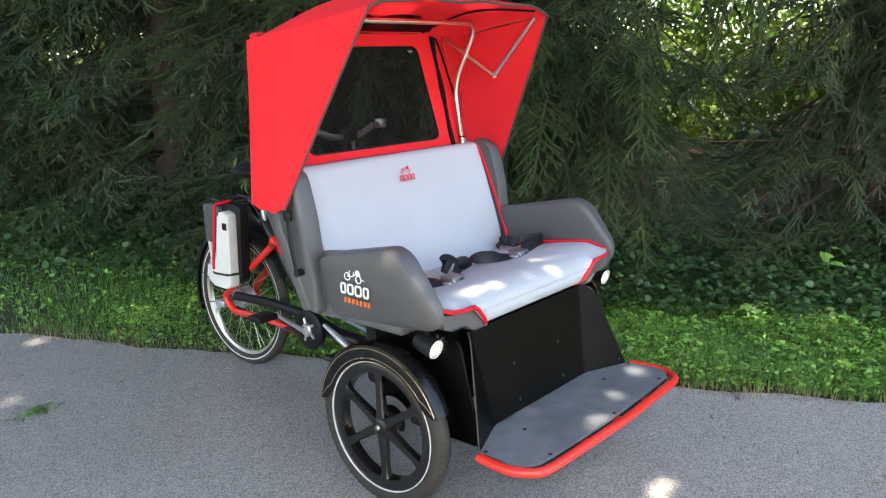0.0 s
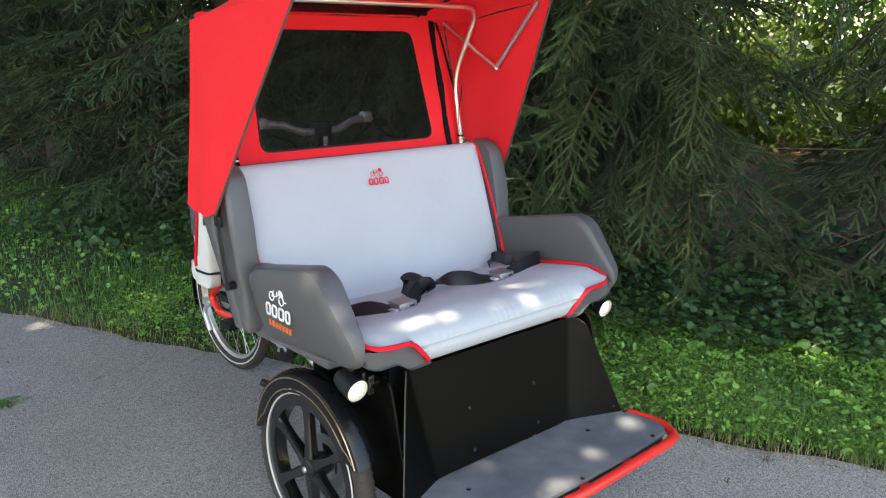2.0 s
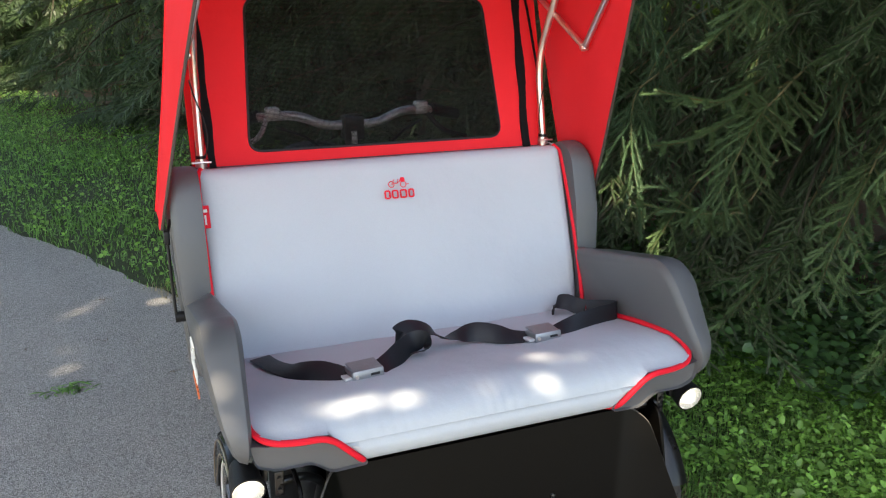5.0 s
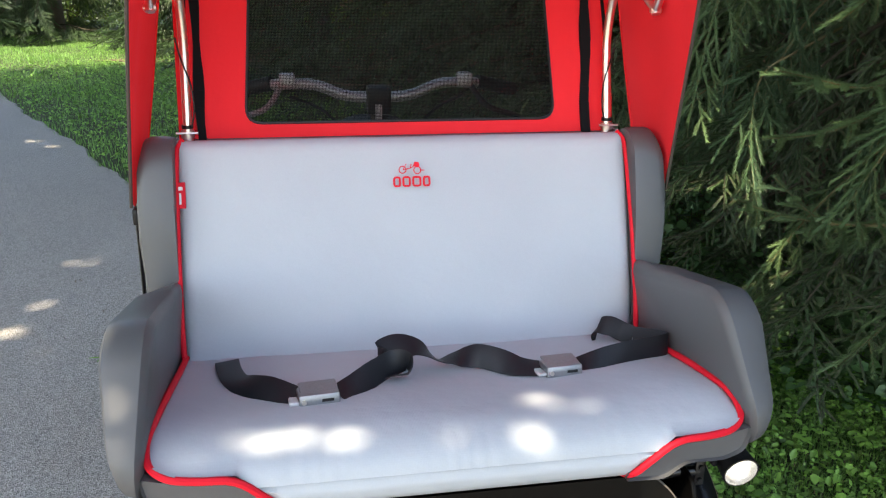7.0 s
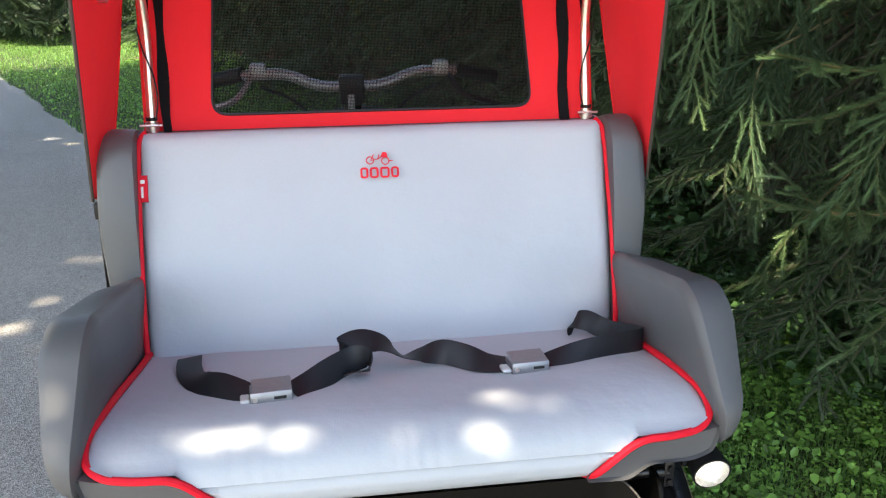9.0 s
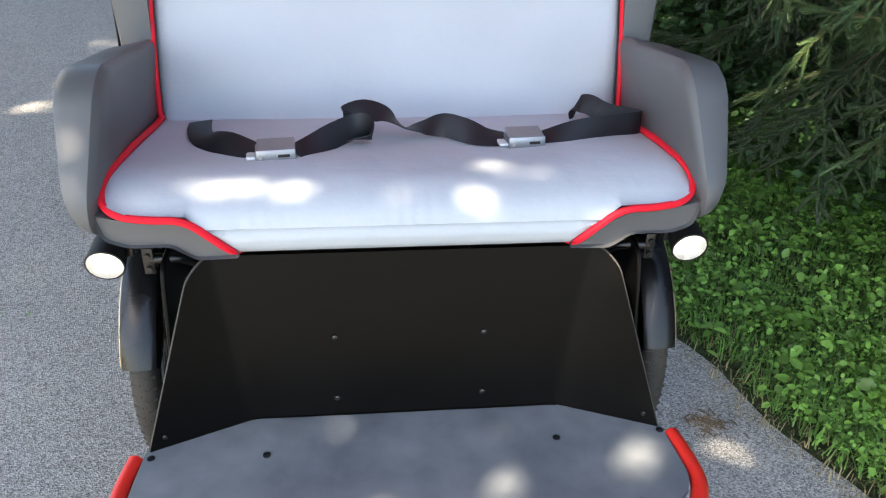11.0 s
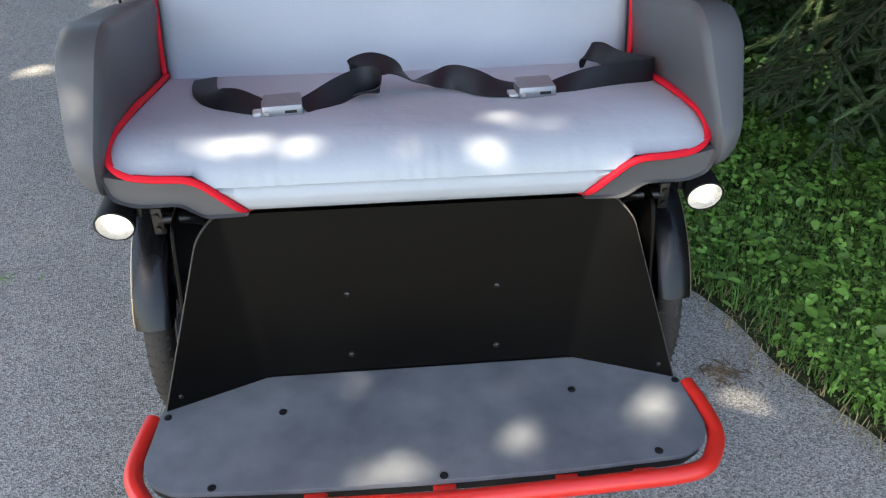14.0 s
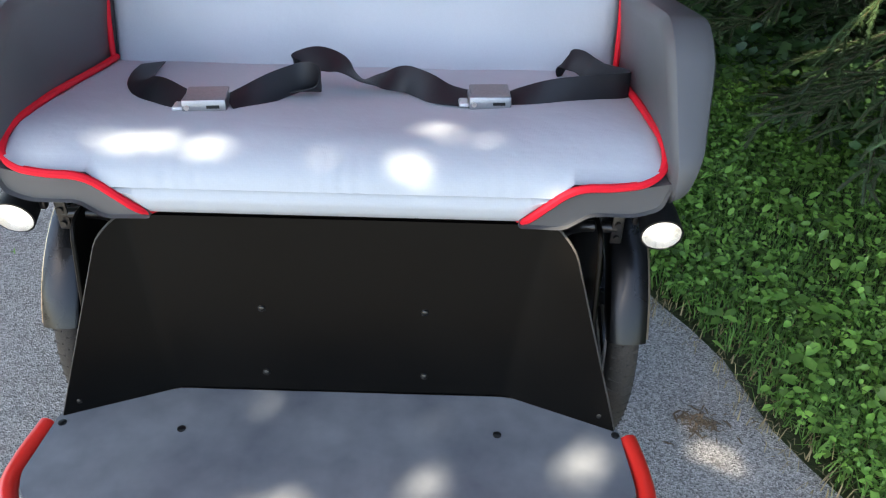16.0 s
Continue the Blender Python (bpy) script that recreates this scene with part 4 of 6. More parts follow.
part("saddle", bm, BLACK_PLASTIC, trike, "black saddle on a silver post")
bm = B()
sweep(bm, [(0, 1.175, 0.875), (0, 1.155, 0.70)], 0.0145, 14)
sweep(bm, [(0, 1.175, 0.880), (0, 1.168, 0.835)], 0.022, 14)
part("seat_post", bm, ALLOY, trike)


def rear_wheel():
    c = Vector((0, 1.345, 0.318))
    bm = B()
    lathe(bm, [(0.268, -0.016), (0.285, -0.022), (0.304, -0.0215), (0.315, -0.012), (0.318, 0), (0.315, 0.012), (0.304, 0.0215), (0.285, 0.022), (0.268, 0.016)], c, "X", 72)
    w = part("rear_wheel", bm, RUBBER, trike, "spoked rear wheel with a pale tyre stripe")
    bm = B()
    for sx in (-1, 1):
        lathe(bm, [(0.283, sx * 0.0205), (0.287, sx * 0.0232), (0.291, sx * 0.0230), (0.290, sx * 0.019)], c, "X", 72)
    part("tyre_stripe", bm, REFLECT, w, "pale reflective tyre stripe")
    bm = B()
    lathe(bm, [(0.254, -0.009), (0.262, -0.0125), (0.271, -0.0145), (0.268, 0), (0.271, 0.0145), (0.262, 0.0125), (0.254, 0.009)], c, "X", 72)
    part("rim", bm, CHROME, w)
    bm = B()
    lathe(bm, [(0.001, -0.05), (0.012, -0.05), (0.02, -0.036), (0.045, -0.033), (0.045, 0.033), (0.02, 0.036), (0.012, 0.05), (0.001, 0.05)], c, "X", 24)
    part("hub", bm, ALLOY, w)
    for k in range(32):
        a = 2 * math.pi * k / 32
        sx = -1 if k % 2 else 1
        off = 0.55 if (k // 2) % 2 else -0.55
        bm = B()
        p0 = c + Vector((sx * 0.03, 0.042 * math.cos(a + off), 0.042 * math.sin(a + off)))
        p1 = c + Vector((sx * 0.004, 0.257 * math.cos(a), 0.257 * math.sin(a)))
        sweep(bm, [p0, p1], 0.0013, 5)
        part("wire_spoke", bm, CHROME, w)
    # fender
    bm = B()
    rings = []
    for k in range(37):
        a = radians(-20 + 175 * k / 36)
        u = Vector((0, math.cos(a), math.sin(a)))
        rings.append([c + u * r + Vector((x, 0, 0)) for x, r in ((-0.029, 0.318), (-0.026, 0.336), (-0.012, 0.343), (0.012, 0.343), (0.026, 0.336), (0.029, 0.318), (0.024, 0.334), (0.011, 0.340), (-0.011, 0.340), (-0.024, 0.334))])
    loft(bm, rings)
    part("rear_fender", bm, BLACK_PLASTIC, trike)
    bm = B()
    for sx in (-1, 1):
        for a in (-0.25, 0.3):
            sweep(bm, [c + Vector((sx * 0.05, 0, 0)), c + Vector((sx * 0.03, 0.335 * math.cos(a), 0.335 * math.sin(a)))], 0.0025, 6)
    part("fender_stay", bm, BLACK_METAL, trike)


rear_wheel()
bm = B()
for s in (-1, 1):
    sweep(bm, fillet([(s * 0.050, 1.05, 0.61), (s * 0.075, 1.30, 0.40), (s * 0.082, 1.375, 0.335), (s * 0.080, 1.31, 0.275), (s * 0.072, 1.1, 0.285), (s * 0.05, 0.92, 0.26)], 0.03), 0.0150, 10)
sweep(bm, fillet([(0, 1.10, 0.62), (0, 0.85, 0.50), (0, 0.70, 0.55), (0, 0.62, 0.75)], 0.06), 0.026, 12)
part("rear_frame", bm, RED_PAINT, trike, "bright red painted rear frame tubes")
bm = B()
sweep(bm, [(0, 1.24, 0.78), (0, 1.06, 0.58), (0, 0.86, 0.30)], 0.022, 12)
sweep(bm, [(0, 0.86, 0.30), (0, 0.70, 0.27), (0, 0.30, 0.26)], 0.03, 12)
part("main_tube", bm, BLACK_METAL, trike)
# chain guard and cranks
c1 = Vector((0, 0.800, 0.300))
bm = B()
lathe(bm, [(0.004, -0.088), (0.030, -0.090), (0.074, -0.092), (0.083, -0.086), (0.083, -0.062), (0.004, -0.062)], c1, "X", 40)
part("chain_guard", bm, BLACK_PLASTIC, trike, "round black chain guard")
bm = B()
sweep(bm, fillet([(-0.070, 0.80, 0.355), (-0.070, 1.05, 0.362), (-0.070, 1.30, 0.348)], 0.05), 0.021, 8)
sweep(bm, fillet([(-0.062, 0.80, 0.262), (-0.062, 1.10, 0.27), (-0.062, 1.32, 0.285)], 0.05), 0.010, 8)
part("chain_tube", bm, BLACK_PLASTIC, trike)
bm = B()
sweep(bm, [(-0.10, 0.685, 0.348), (-0.10, 0.60, 0.31), (-0.10, 0.50, 0.262)], [0.008, 0.014, 0.011], 12)
part("linkage_rod", bm, ALLOY, trike, "bright metal linkage rod")
bm = B()
lathe(bm, [(0.001, -0.104), (0.022, -0.104), (0.028, -0.098), (0.028, -0.086), (0.001, -0.086)], c1, "X", 24)
for k in range(5):
    a = 2 * math.pi * k / 5
    sweep(bm, [c1 + Vector((-0.092, 0, 0)), c1 + Vector((-0.092, 0.05 * math.cos(a), 0.05 * math.sin(a)))], 0.006, 6)
part("chainring", bm, ALLOY, trike)
for s, dy, dz in ((-1, 0.165, 0.045), (1, -0.165, -0.045)):
    bm = B()
    p0, p1 = c1 + Vector((s * 0.108, 0, 0)), c1 + Vector((s * 0.122, dy, dz))
    sweep(bm, [p0, p0.lerp(p1, 0.5), p1], [0.015, 0.012, 0.011], 10, flat=0.6)
    crank = part("crank", bm, ALLOY, trike, "silver crank arm")
    bm = B()
    box(bm, p1 + Vector((min(s * 0.015, s * 0.11), -0.04, -0.012)), p1 + Vector((max(s * 0.015, s * 0.11), 0.04, 0.012)), 0.005)
    part("pedal", bm, BLACK_PLASTIC, crank)
# derailleur
bm = B()
sweep(bm, fillet([(-0.075, 1.40, 0.31), (-0.085, 1.44, 0.25), (-0.08, 1.40, 0.17)], 0.02), 0.010, 8)
box(bm, (-0.10, 1.36, 0.285), (-0.066, 1.43, 0.315), 0.006)
part("gear_changer", bm, ALLOY, trike)
# carrier and battery
bm = B()
for s in (-1, 1):
    sweep(bm, fillet([(s * 0.06, 1.10, 0.70), (s * 0.07, 1.20, 0.765), (s * 0.07, 1.43, 0.773)], 0.03), 0.006, 8)
    sweep(bm, [(s * 0.07, 1.42, 0.77), (s * 0.06, 1.37, 0.33)], 0.006, 8)
for y in (1.22, 1.32, 1.42):
    sweep(bm, [(-0.07, y, 0.768), (0.07, y, 0.768)], 0.005, 8)
part("carrier", bm, BLACK_METAL, trike)
for s in (-1, 1):
    bm = B()
    prism(bm, fillet([(0, 1.165, 0.760), (0, 1.185, 0.45), (0, 1.22, 0.425), (0, 1.33, 0.43), (0, 1.36, 0.47), (0, 1.385, 0.755), (0, 1.37, 0.775), (0, 1.18, 0.778)], 0.02, 3, True), lambda p, k: (s * (0.072 + 0.045 * k), p.y, p.z), 0.010, 3)
    bag = part("battery_box", bm, BLACK_PLASTIC, trike, "black and pale hard side box with a red strap")
    bm = B()
    prism(bm, fillet([(0, 1.195, 0.742), (0, 1.205, 0.43), (0, 1.225, 0.412), (0, 1.345, 0.415), (0, 1.368, 0.45), (0, 1.378, 0.505), (0, 1.290, 0.525), (0, 1.268, 0.742), (0, 1.24, 0.755)], 0.016, 3, True), lambda p, k: (s * (0.112 + 0.050 * k), p.y, p.z), 0.010, 3)
    cover = part("pale_cover", bm, WHITE_PLASTIC, bag, "pale plastic cover")
    bm = B()
    box(bm, (s * 0.163 - 0.001, 1.205, 0.675), (s * 0.163 + 0.001, 1.235, 0.705), 0.0005, 1)
    part("black_label", bm, BLACK_PLASTIC, cover)
    bm = B()
    prism(bm, fillet([(0, 1.29, 0.768), (0, 1.30, 0.62), (0, 1.33, 0.60), (0, 1.40, 0.60), (0, 1.405, 0.768)], 0.015, 3, True), lambda p, k: (s * (0.100 + 0.040 * k), p.y, p.z), 0.006, 2)
    part("grey_cover", bm, SHELL, bag)
    bm = B()
    prism(bm, fillet([(0, 1.385, 0.75), (0, 1.36, 0.47), (0, 1.375, 0.46), (0, 1.412, 0.75)], 0.008, 3, True), lambda p, k: (s * (0.09 + 0.045 * k), p.y, p.z), 0.004, 2)
    part("pale_edge", bm, WHITE_PLASTIC, bag)
    bm = B()
    sweep(bm, fillet([(s * 0.08, 1.275, 0.786), (s * 0.150, 1.295, 0.778), (s * 0.168, 1.312, 0.52), (s * 0.166, 1.314, 0.49)], 0.015), 0.0065, 8, flat=0.4, up=(0, 1, 0))
    part("strap", bm, RED_TRIM, bag, "red strap")
    bm = B()
    sweep(bm, fillet([(s * 0.12, 1.175, 0.485), (s * 0.166, 1.21, 0.478), (s * 0.166, 1.32, 0.472), (s * 0.125, 1.375, 0.482)], 0.02), 0.0055, 6)
    part("black_band", bm, BLACK_PLASTIC, bag)


# ---- ground, road, verge ----
D = Vector((-0.447, 0.894, 0))
N = Vector((0.894, 0.447, 0))
EDGE0 = Vector((0.80, 0.0, 0))


def edge_wobble(k):
    return 0.022 * math.sin(k * 2.1 + 0.5) + 0.015 * math.sin(k * 5.3) + 0.012 * math.sin(k * 13.7) + 0.006 * math.sin(k * 31)


def along(k, off, z=0.0):
    """A place k metres along the road's edge and off metres from it into the grass."""
    p = EDGE0 + D * k + N * off
    return Vector((p.x, p.y, z))


def asphalt():
    m = material("weathered asphalt", (0.272, 0.259, 0.243), (0.384, 0.366, 0.344), rough=0.9, gloss=0.2, scale=1.3, fine=150, bump=0.0, spread=0.5)
    nt = m.node_tree
    n, l = nt.nodes, nt.links
    p = n["Principled BSDF"]
    tc = n["Texture Coordinate"]
    v = n.new("ShaderNodeTexVoronoi")
    v.inputs["Scale"].default_value = 290
    l.new(tc.outputs["Object"], v.inputs["Vector"])
    sp = n.new("ShaderNodeSeparateColor")
    l.new(v.outputs["Color"], sp.inputs[0])
    mr = n.new("ShaderNodeMapRange")
    mr.inputs["To Min"].default_value, mr.inputs["To Max"].default_value = 0.45, 1.55
    l.new(sp.outputs[0], mr.inputs["Value"])
    hsv = n.new("ShaderNodeHueSaturation")
    old = p.inputs["Base Color"].links[0].from_socket
    l.new(old, hsv.inputs["Color"])
    l.new(mr.outputs[0], hsv.inputs["Value"])
    l.new(hsv.outputs[0], p.inputs["Base Color"])
    b = n.new("ShaderNodeBump")
    b.inputs["Strength"].default_value, b.inputs["Distance"].default_value = 0.8, 0.004
    l.new(v.outputs["Distance"], b.inputs["Height"])
    l.new(b.outputs[0], p.inputs["Normal"])
    return m


ASPHALT = asphalt()
SOIL = material("lawn soil", (0.032, 0.048, 0.017), (0.060, 0.072, 0.028), rough=0.95, scale=3, fine=60, bump=0.6, depth=0.02)
GRASS = leafy("grass blades", (0.128, 0.284, 0.060), (0.210, 0.385, 0.098), 0.5, 0.45, vary=0.55)
CLOVER = leafy("clover and weed leaves", (0.135, 0.302, 0.056), (0.255, 0.450, 0.092), 0.42, 0.42, vary=0.6)
IVY = leafy("broad ground leaves", (0.044, 0.106, 0.034), (0.072, 0.152, 0.048), 0.4, 0.3)
NEEDLE = leafy("spruce needles", (0.030, 0.060, 0.022), (0.062, 0.106, 0.038), 0.5, 0.10)
BARK = material("spruce bark", (0.075, 0.055, 0.042), (0.11, 0.085, 0.065), rough=0.9, scale=12, fine=80, bump=0.8, depth=0.01)
TWIG = material("live twig", (0.19, 0.145, 0.062), (0.12, 0.10, 0.045), rough=0.8, scale=15)
# Darker twig colour for the inner boughs.
DARK_TWIG = material("dark twig", (0.042, 0.038, 0.022), (0.060, 0.050, 0.030), rough=0.9, scale=15)
DEAD = material("dead wood", (0.22, 0.145, 0.095), (0.13, 0.09, 0.065), rough=0.9, scale=9)
DUFF = material("needle litter", (0.15, 0.090, 0.052), (0.075, 0.048, 0.030), rough=0.95, scale=5, fine=90, bump=0.8, depth=0.02)
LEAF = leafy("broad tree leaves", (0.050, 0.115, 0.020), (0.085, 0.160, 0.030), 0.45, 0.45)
# Sunlight on the far shrubs is put into this lighter leaf green.
LEAF_BRIGHT = leafy("shrub leaves with sun in the colour", (0.10, 0.18, 0.03), (0.16, 0.24, 0.04), 0.5, 0.5)

bm = B()
bmesh.ops.create_circle(bm, cap_ends=True, segments=64, radius=400, matrix=Matrix.Translation((0, 0, -0.02)))
tagged(part("ground", bm, SOIL), "green lawn soil under the trees", "ground", kind="structure")
bm = B()
right = [along(k * 0.1, edge_wobble(k * 0.1)) for k in range(-150, 400)]
left = [along(k * 0.1, -5.2 + edge_wobble(k * 0.1 + 3)) for k in range(-150, 400)]
vr = [bm.verts.new(p) for p in right]
vl = [bm.verts.new(p) for p in left]
vd = [bm.verts.new(p + Vector((0.02, 0.01, -0.025))) for p in right]
for i in range(len(vr) - 1):
    bm.faces.new((vl[i], vr[i], vr[i + 1], vl[i + 1]))
    bm.faces.new((vr[i], vd[i], vd[i + 1], vr[i + 1]))
tagged(part("road", bm, ASPHALT), "grey weathered asphalt driveway with fine gravel grain", "road", kind="structure")

rng = np.random.default_rng(7)
Dn, Nn, E0 = np.array(D), np.array(N), np.array(EDGE0)


def wob(k):
    return 0.022 * np.sin(k * 2.1 + 0.5) + 0.015 * np.sin(k * 5.3) + 0.012 * np.sin(k * 13.7) + 0.006 * np.sin(k * 31)


def spots(n, k0, k1, o0, o1, power=1.0):
    """Random places on the verge, between the edge of the road and the trees."""
    k = rng.uniform(k0, k1, n)
    o = o0 + (o1 - o0) * rng.random(n) ** power
    return E0 + np.outer(k, Dn) + np.outer(o + wob(k), Nn), k, o


def lift(p):
    """Gentle unevenness of the lawn."""
    return 0.015 * np.sin(p[:, 0] * 1.9) * np.cos(p[:, 1] * 1.3) + 0.006


def blades(name, n, k0, k1, o0, o1, h0, h1, width, mat, parent, power=1.0):
    p, k, o = spots(n, k0, k1, o0, o1, power)
    z = lift(p)
    a = rng.uniform(0, 2 * np.pi, n)
    lean = rng.uniform(0.3, 1.7, n)
    h = rng.uniform(h0, h1, n) * (0.7 + 0.5 * np.sin(p[:, 0] * 3.1 + 1) * np.sin(p[:, 1] * 2.7))
    w = width * rng.uniform(0.6, 1.3, n)
    side = np.stack([-np.sin(a), np.cos(a), np.zeros(n)], 1) * w[:, None] / 2
    out = np.stack([np.cos(a), np.sin(a), np.zeros(n)], 1)
    base = p + np.stack([np.zeros(n), np.zeros(n), z - 0.02], 1)
    up = np.array([0, 0, 1.0])
    mid = base + out * (h * lean * 0.3)[:, None] + up * (h * 0.65 + 0.01)[:, None]
    tip = base + out * (h * lean)[:, None] + up * (h * (1.05 - 0.42 * lean) + 0.01)[:, None]
    v = np.stack([base - side, base + side, mid + side * 0.7, mid - side * 0.7, tip], 1).reshape(-1, 3)
    i = np.arange(n)[:, None] * 5
    f = np.concatenate([i + [0, 1, 2], i + [0, 2, 3], i + [3, 2, 4]], 0)
    return raw(name, v, f, mat, parent)


def leaves(name, p, size, mat, parent=None, tilt=0.5, shape=None, yaw=None, plain=False):
    """Small bent leaves of six corners at the places p."""
    n = len(p)
    a = rng.uniform(0, 2 * np.pi, n) if yaw is None else yaw
    t = rng.normal(0, tilt, n)
    r = rng.normal(0, tilt, n)
    ux = np.stack([np.cos(a) * np.cos(t), np.sin(a) * np.cos(t), np.sin(t)], 1)
    uy0 = np.stack([-np.sin(a), np.cos(a), np.zeros(n)], 1)
    uz = np.cross(ux, uy0)
    uy = uy0 * np.cos(r)[:, None] + uz * np.sin(r)[:, None]
    uz = np.cross(ux, uy)
    sh = np.array(shape or [(-0.5, 0, 0), (-0.25, 0.36, 0.08), (0.2, 0.34, 0.08), (0.55, 0, -0.08), (0.2, -0.34, 0.08), (-0.25, -0.36, 0.08)])
    s = size[:, None, None]
    v = p[:, None, :] + s * (sh[None, :, :1] * ux[:, None] + sh[None, :, 1:2] * uy[:, None] + sh[None, :, 2:] * uz[:, None])
    i = np.arange(n)[:, None] * 6
    f = np.concatenate([i + [0, 1, 2], i + [0, 2, 3], i + [0, 3, 4], i + [0, 4, 5]], 0)
    if plain:
        v, i = v[:, [0, 1, 3, 5]] + (v[:, [0, 2, 3, 4]] - v[:, [0, 1, 3, 5]]) * 0.5, np.arange(n)[:, None] * 4
        f = np.concatenate([i + [0, 1, 2], i + [0, 2, 3]], 0)
    return raw(name, v.reshape(-1, 3), f, mat, parent)


grass = thing("grass", along(1, 1), "short green lawn grass on the verge", "grass", kind="stuff")
blades("grass_blades", 38000, -3.0, 3.0, 0.01, 2.6, 0.028, 0.065, 0.0036, GRASS, grass, 0.9)
blades("grass_blades", 46000, -1.7, 1.5, 0.02, 1.5, 0.035, 0.090, 0.0048, GRASS, grass, 0.9)
STRAW = material("dry grass", (0.36, 0.29, 0.15), (0.24, 0.19, 0.10), rough=0.8, random_piece=0.3)
blades("dry_blades", 2600, -2.0, 3.0, -0.06, 0.16, 0.02, 0.045, 0.003, STRAW, grass)
blades("dry_blades", 2200, -2.0, 2.0, 0.1, 1.4, 0.02, 0.05, 0.003, STRAW, grass)
blades("grass_blades", 70000, 2.4, 18.0, -0.03, 3.4, 0.035, 0.075, 0.0065, GRASS, grass, 0.8)
weeds = thing("clover_and_weeds", along(1, 1), "clover and broad weeds among the grass", "weeds", kind="stuff")
p, k, o = spots(36000, -2.4, 2.6, 0.0, 2.2)
patchy = np.sin(p[:, 0] * 4.1 + 1) * np.sin(p[:, 1] * 3.7) + 0.5 * np.sin(p[:, 0] * 11 + p[:, 1] * 9)
p = p[patchy + rng.normal(0, 0.4, len(p)) > -0.1]
p[:, 2] = lift(p) + 0.025 + 0.05 * rng.random(len(p)) + 0.02 * np.sin(p[:, 0] * 7) * np.sin(p[:, 1] * 6)
leaves("clover_leaves", p, 0.009 + 0.015 * rng.random(len(p)) ** 1.6, CLOVER, weeds, 0.32)
p, k, o = spots(15000, -1.7, 1.2, 0.02, 1.1)
patchy = np.sin(p[:, 0] * 6.3) * np.sin(p[:, 1] * 5.1 + 2) + 0.4 * np.sin(p[:, 0] * 17 + p[:, 1] * 13)
p = p[patchy + rng.normal(0, 0.35, len(p)) > -0.1]
p[:, 2] = lift(p) + 0.018 + 0.038 * rng.random(len(p))
leaves("clover_leaves", p, 0.008 + 0.014 * rng.random(len(p)) ** 1.6, CLOVER, weeds, 0.35)
p, k, o = spots(9000, 2.6, 12.0, 0.0, 3.0)
p[:, 2] = lift(p) + 0.03 + 0.05 * rng.random(len(p))
leaves("clover_leaves", p, rng.uniform(0.018, 0.036, len(p)), CLOVER, weeds)
# broad soft leaves in cushions along the verge
p, k, o = spots(46000, -2.2, 2.4, -0.01, 1.75, 0.9)
mound = np.sin(p[:, 0] * 5.3 + 0.7) * np.sin(p[:, 1] * 4.9 + 1.1) + 0.6 * np.sin(p[:, 0] * 13 + p[:, 1] * 10) + 0.4 * np.sin(p[:, 0] * 29 - p[:, 1] * 23)
keep = mound + rng.normal(0, 0.5, len(p)) > -0.35
p, mound, o = p[keep], mound[keep], o[keep]
h = rng.random(len(p))
p[:, 2] = lift(p) + 0.012 + (0.030 + 0.022 * np.clip(mound, -1, 1.4)) * (0.25 + h) * np.clip(0.5 + o * 3, 0.5, 1)
leaves("broad_leaves", p, (0.010 + 0.024 * rng.random(len(p)) ** 2.6) * (0.75 + 0.4 * h), CLOVER, weeds, 0.62, [(-0.5, 0, -0.04), (-0.22, 0.27, 0.10), (0.16, 0.32, 0.12), (0.6, 0, -0.10), (0.20, -0.30, 0.10), (-0.24, -0.25, 0.08)])
# broad weeds near the edge of the road
p, k, o = spots(75, -1.6, 1.6, 0.02, 1.2)
q = np.repeat(p, 6, 0)
a = np.tile(np.arange(6) * 2 * np.pi / 6, len(p)) + np.repeat(rng.uniform(0, 6, len(p)), 6)
sz = np.repeat(rng.uniform(0.03, 0.065, len(p)), 6) * rng.uniform(0.7, 1.1, len(q))
q[:, 0] += np.cos(a) * sz * 0.55
q[:, 1] += np.sin(a) * sz * 0.55
q[:, 2] = lift(q) + 0.03 + 0.35 * sz * rng.random(len(q))
leaves("weed_leaves", q, sz, CLOVER, weeds, 0.3, [(-0.5, 0, 0), (-0.2, 0.2, 0.05), (0.25, 0.26, 0.06), (0.55, 0, -0.06), (0.25, -0.26, 0.06), (-0.2, -0.2, 0.05)], a)
# broad young weeds along the edge
p, k, o = spots(60, -1.7, 0.8, 0.15, 0.9)
q = np.repeat(p, 5, 0)
a = np.tile(np.arange(5) * 2 * np.pi / 5, len(p)) + np.repeat(rng.uniform(0, 6, len(p)), 5)
sz = np.repeat(rng.uniform(0.022, 0.042, len(p)), 5) * rng.uniform(0.75, 1.1, len(q))
q[:, 0] += np.cos(a) * sz * 0.6
q[:, 1] += np.sin(a) * sz * 0.6
q[:, 2] = lift(q) + 0.045 + 0.02 * rng.random(len(q))
leaves("weed_leaves", q, sz, CLOVER, weeds, 0.25, None, a)
# a lone seedling in the ground cover
seedling = thing("seedling", (2.70, -0.45, 0), "young broad-leaved seedling in the ground cover", "seedling")
bm = B()
sweep(bm, [(2.70, -0.45, -0.02), (2.705, -0.445, 0.16), (2.70, -0.45, 0.30)], [0.004, 0.003, 0.002], 6)
part("stem", bm, CLOVER, seedling)
q = np.array([(2.70 + 0.045 * math.cos(i * 2.4), -0.45 + 0.045 * math.sin(i * 2.4), 0.14 + 0.028 * i) for i in range(7)])
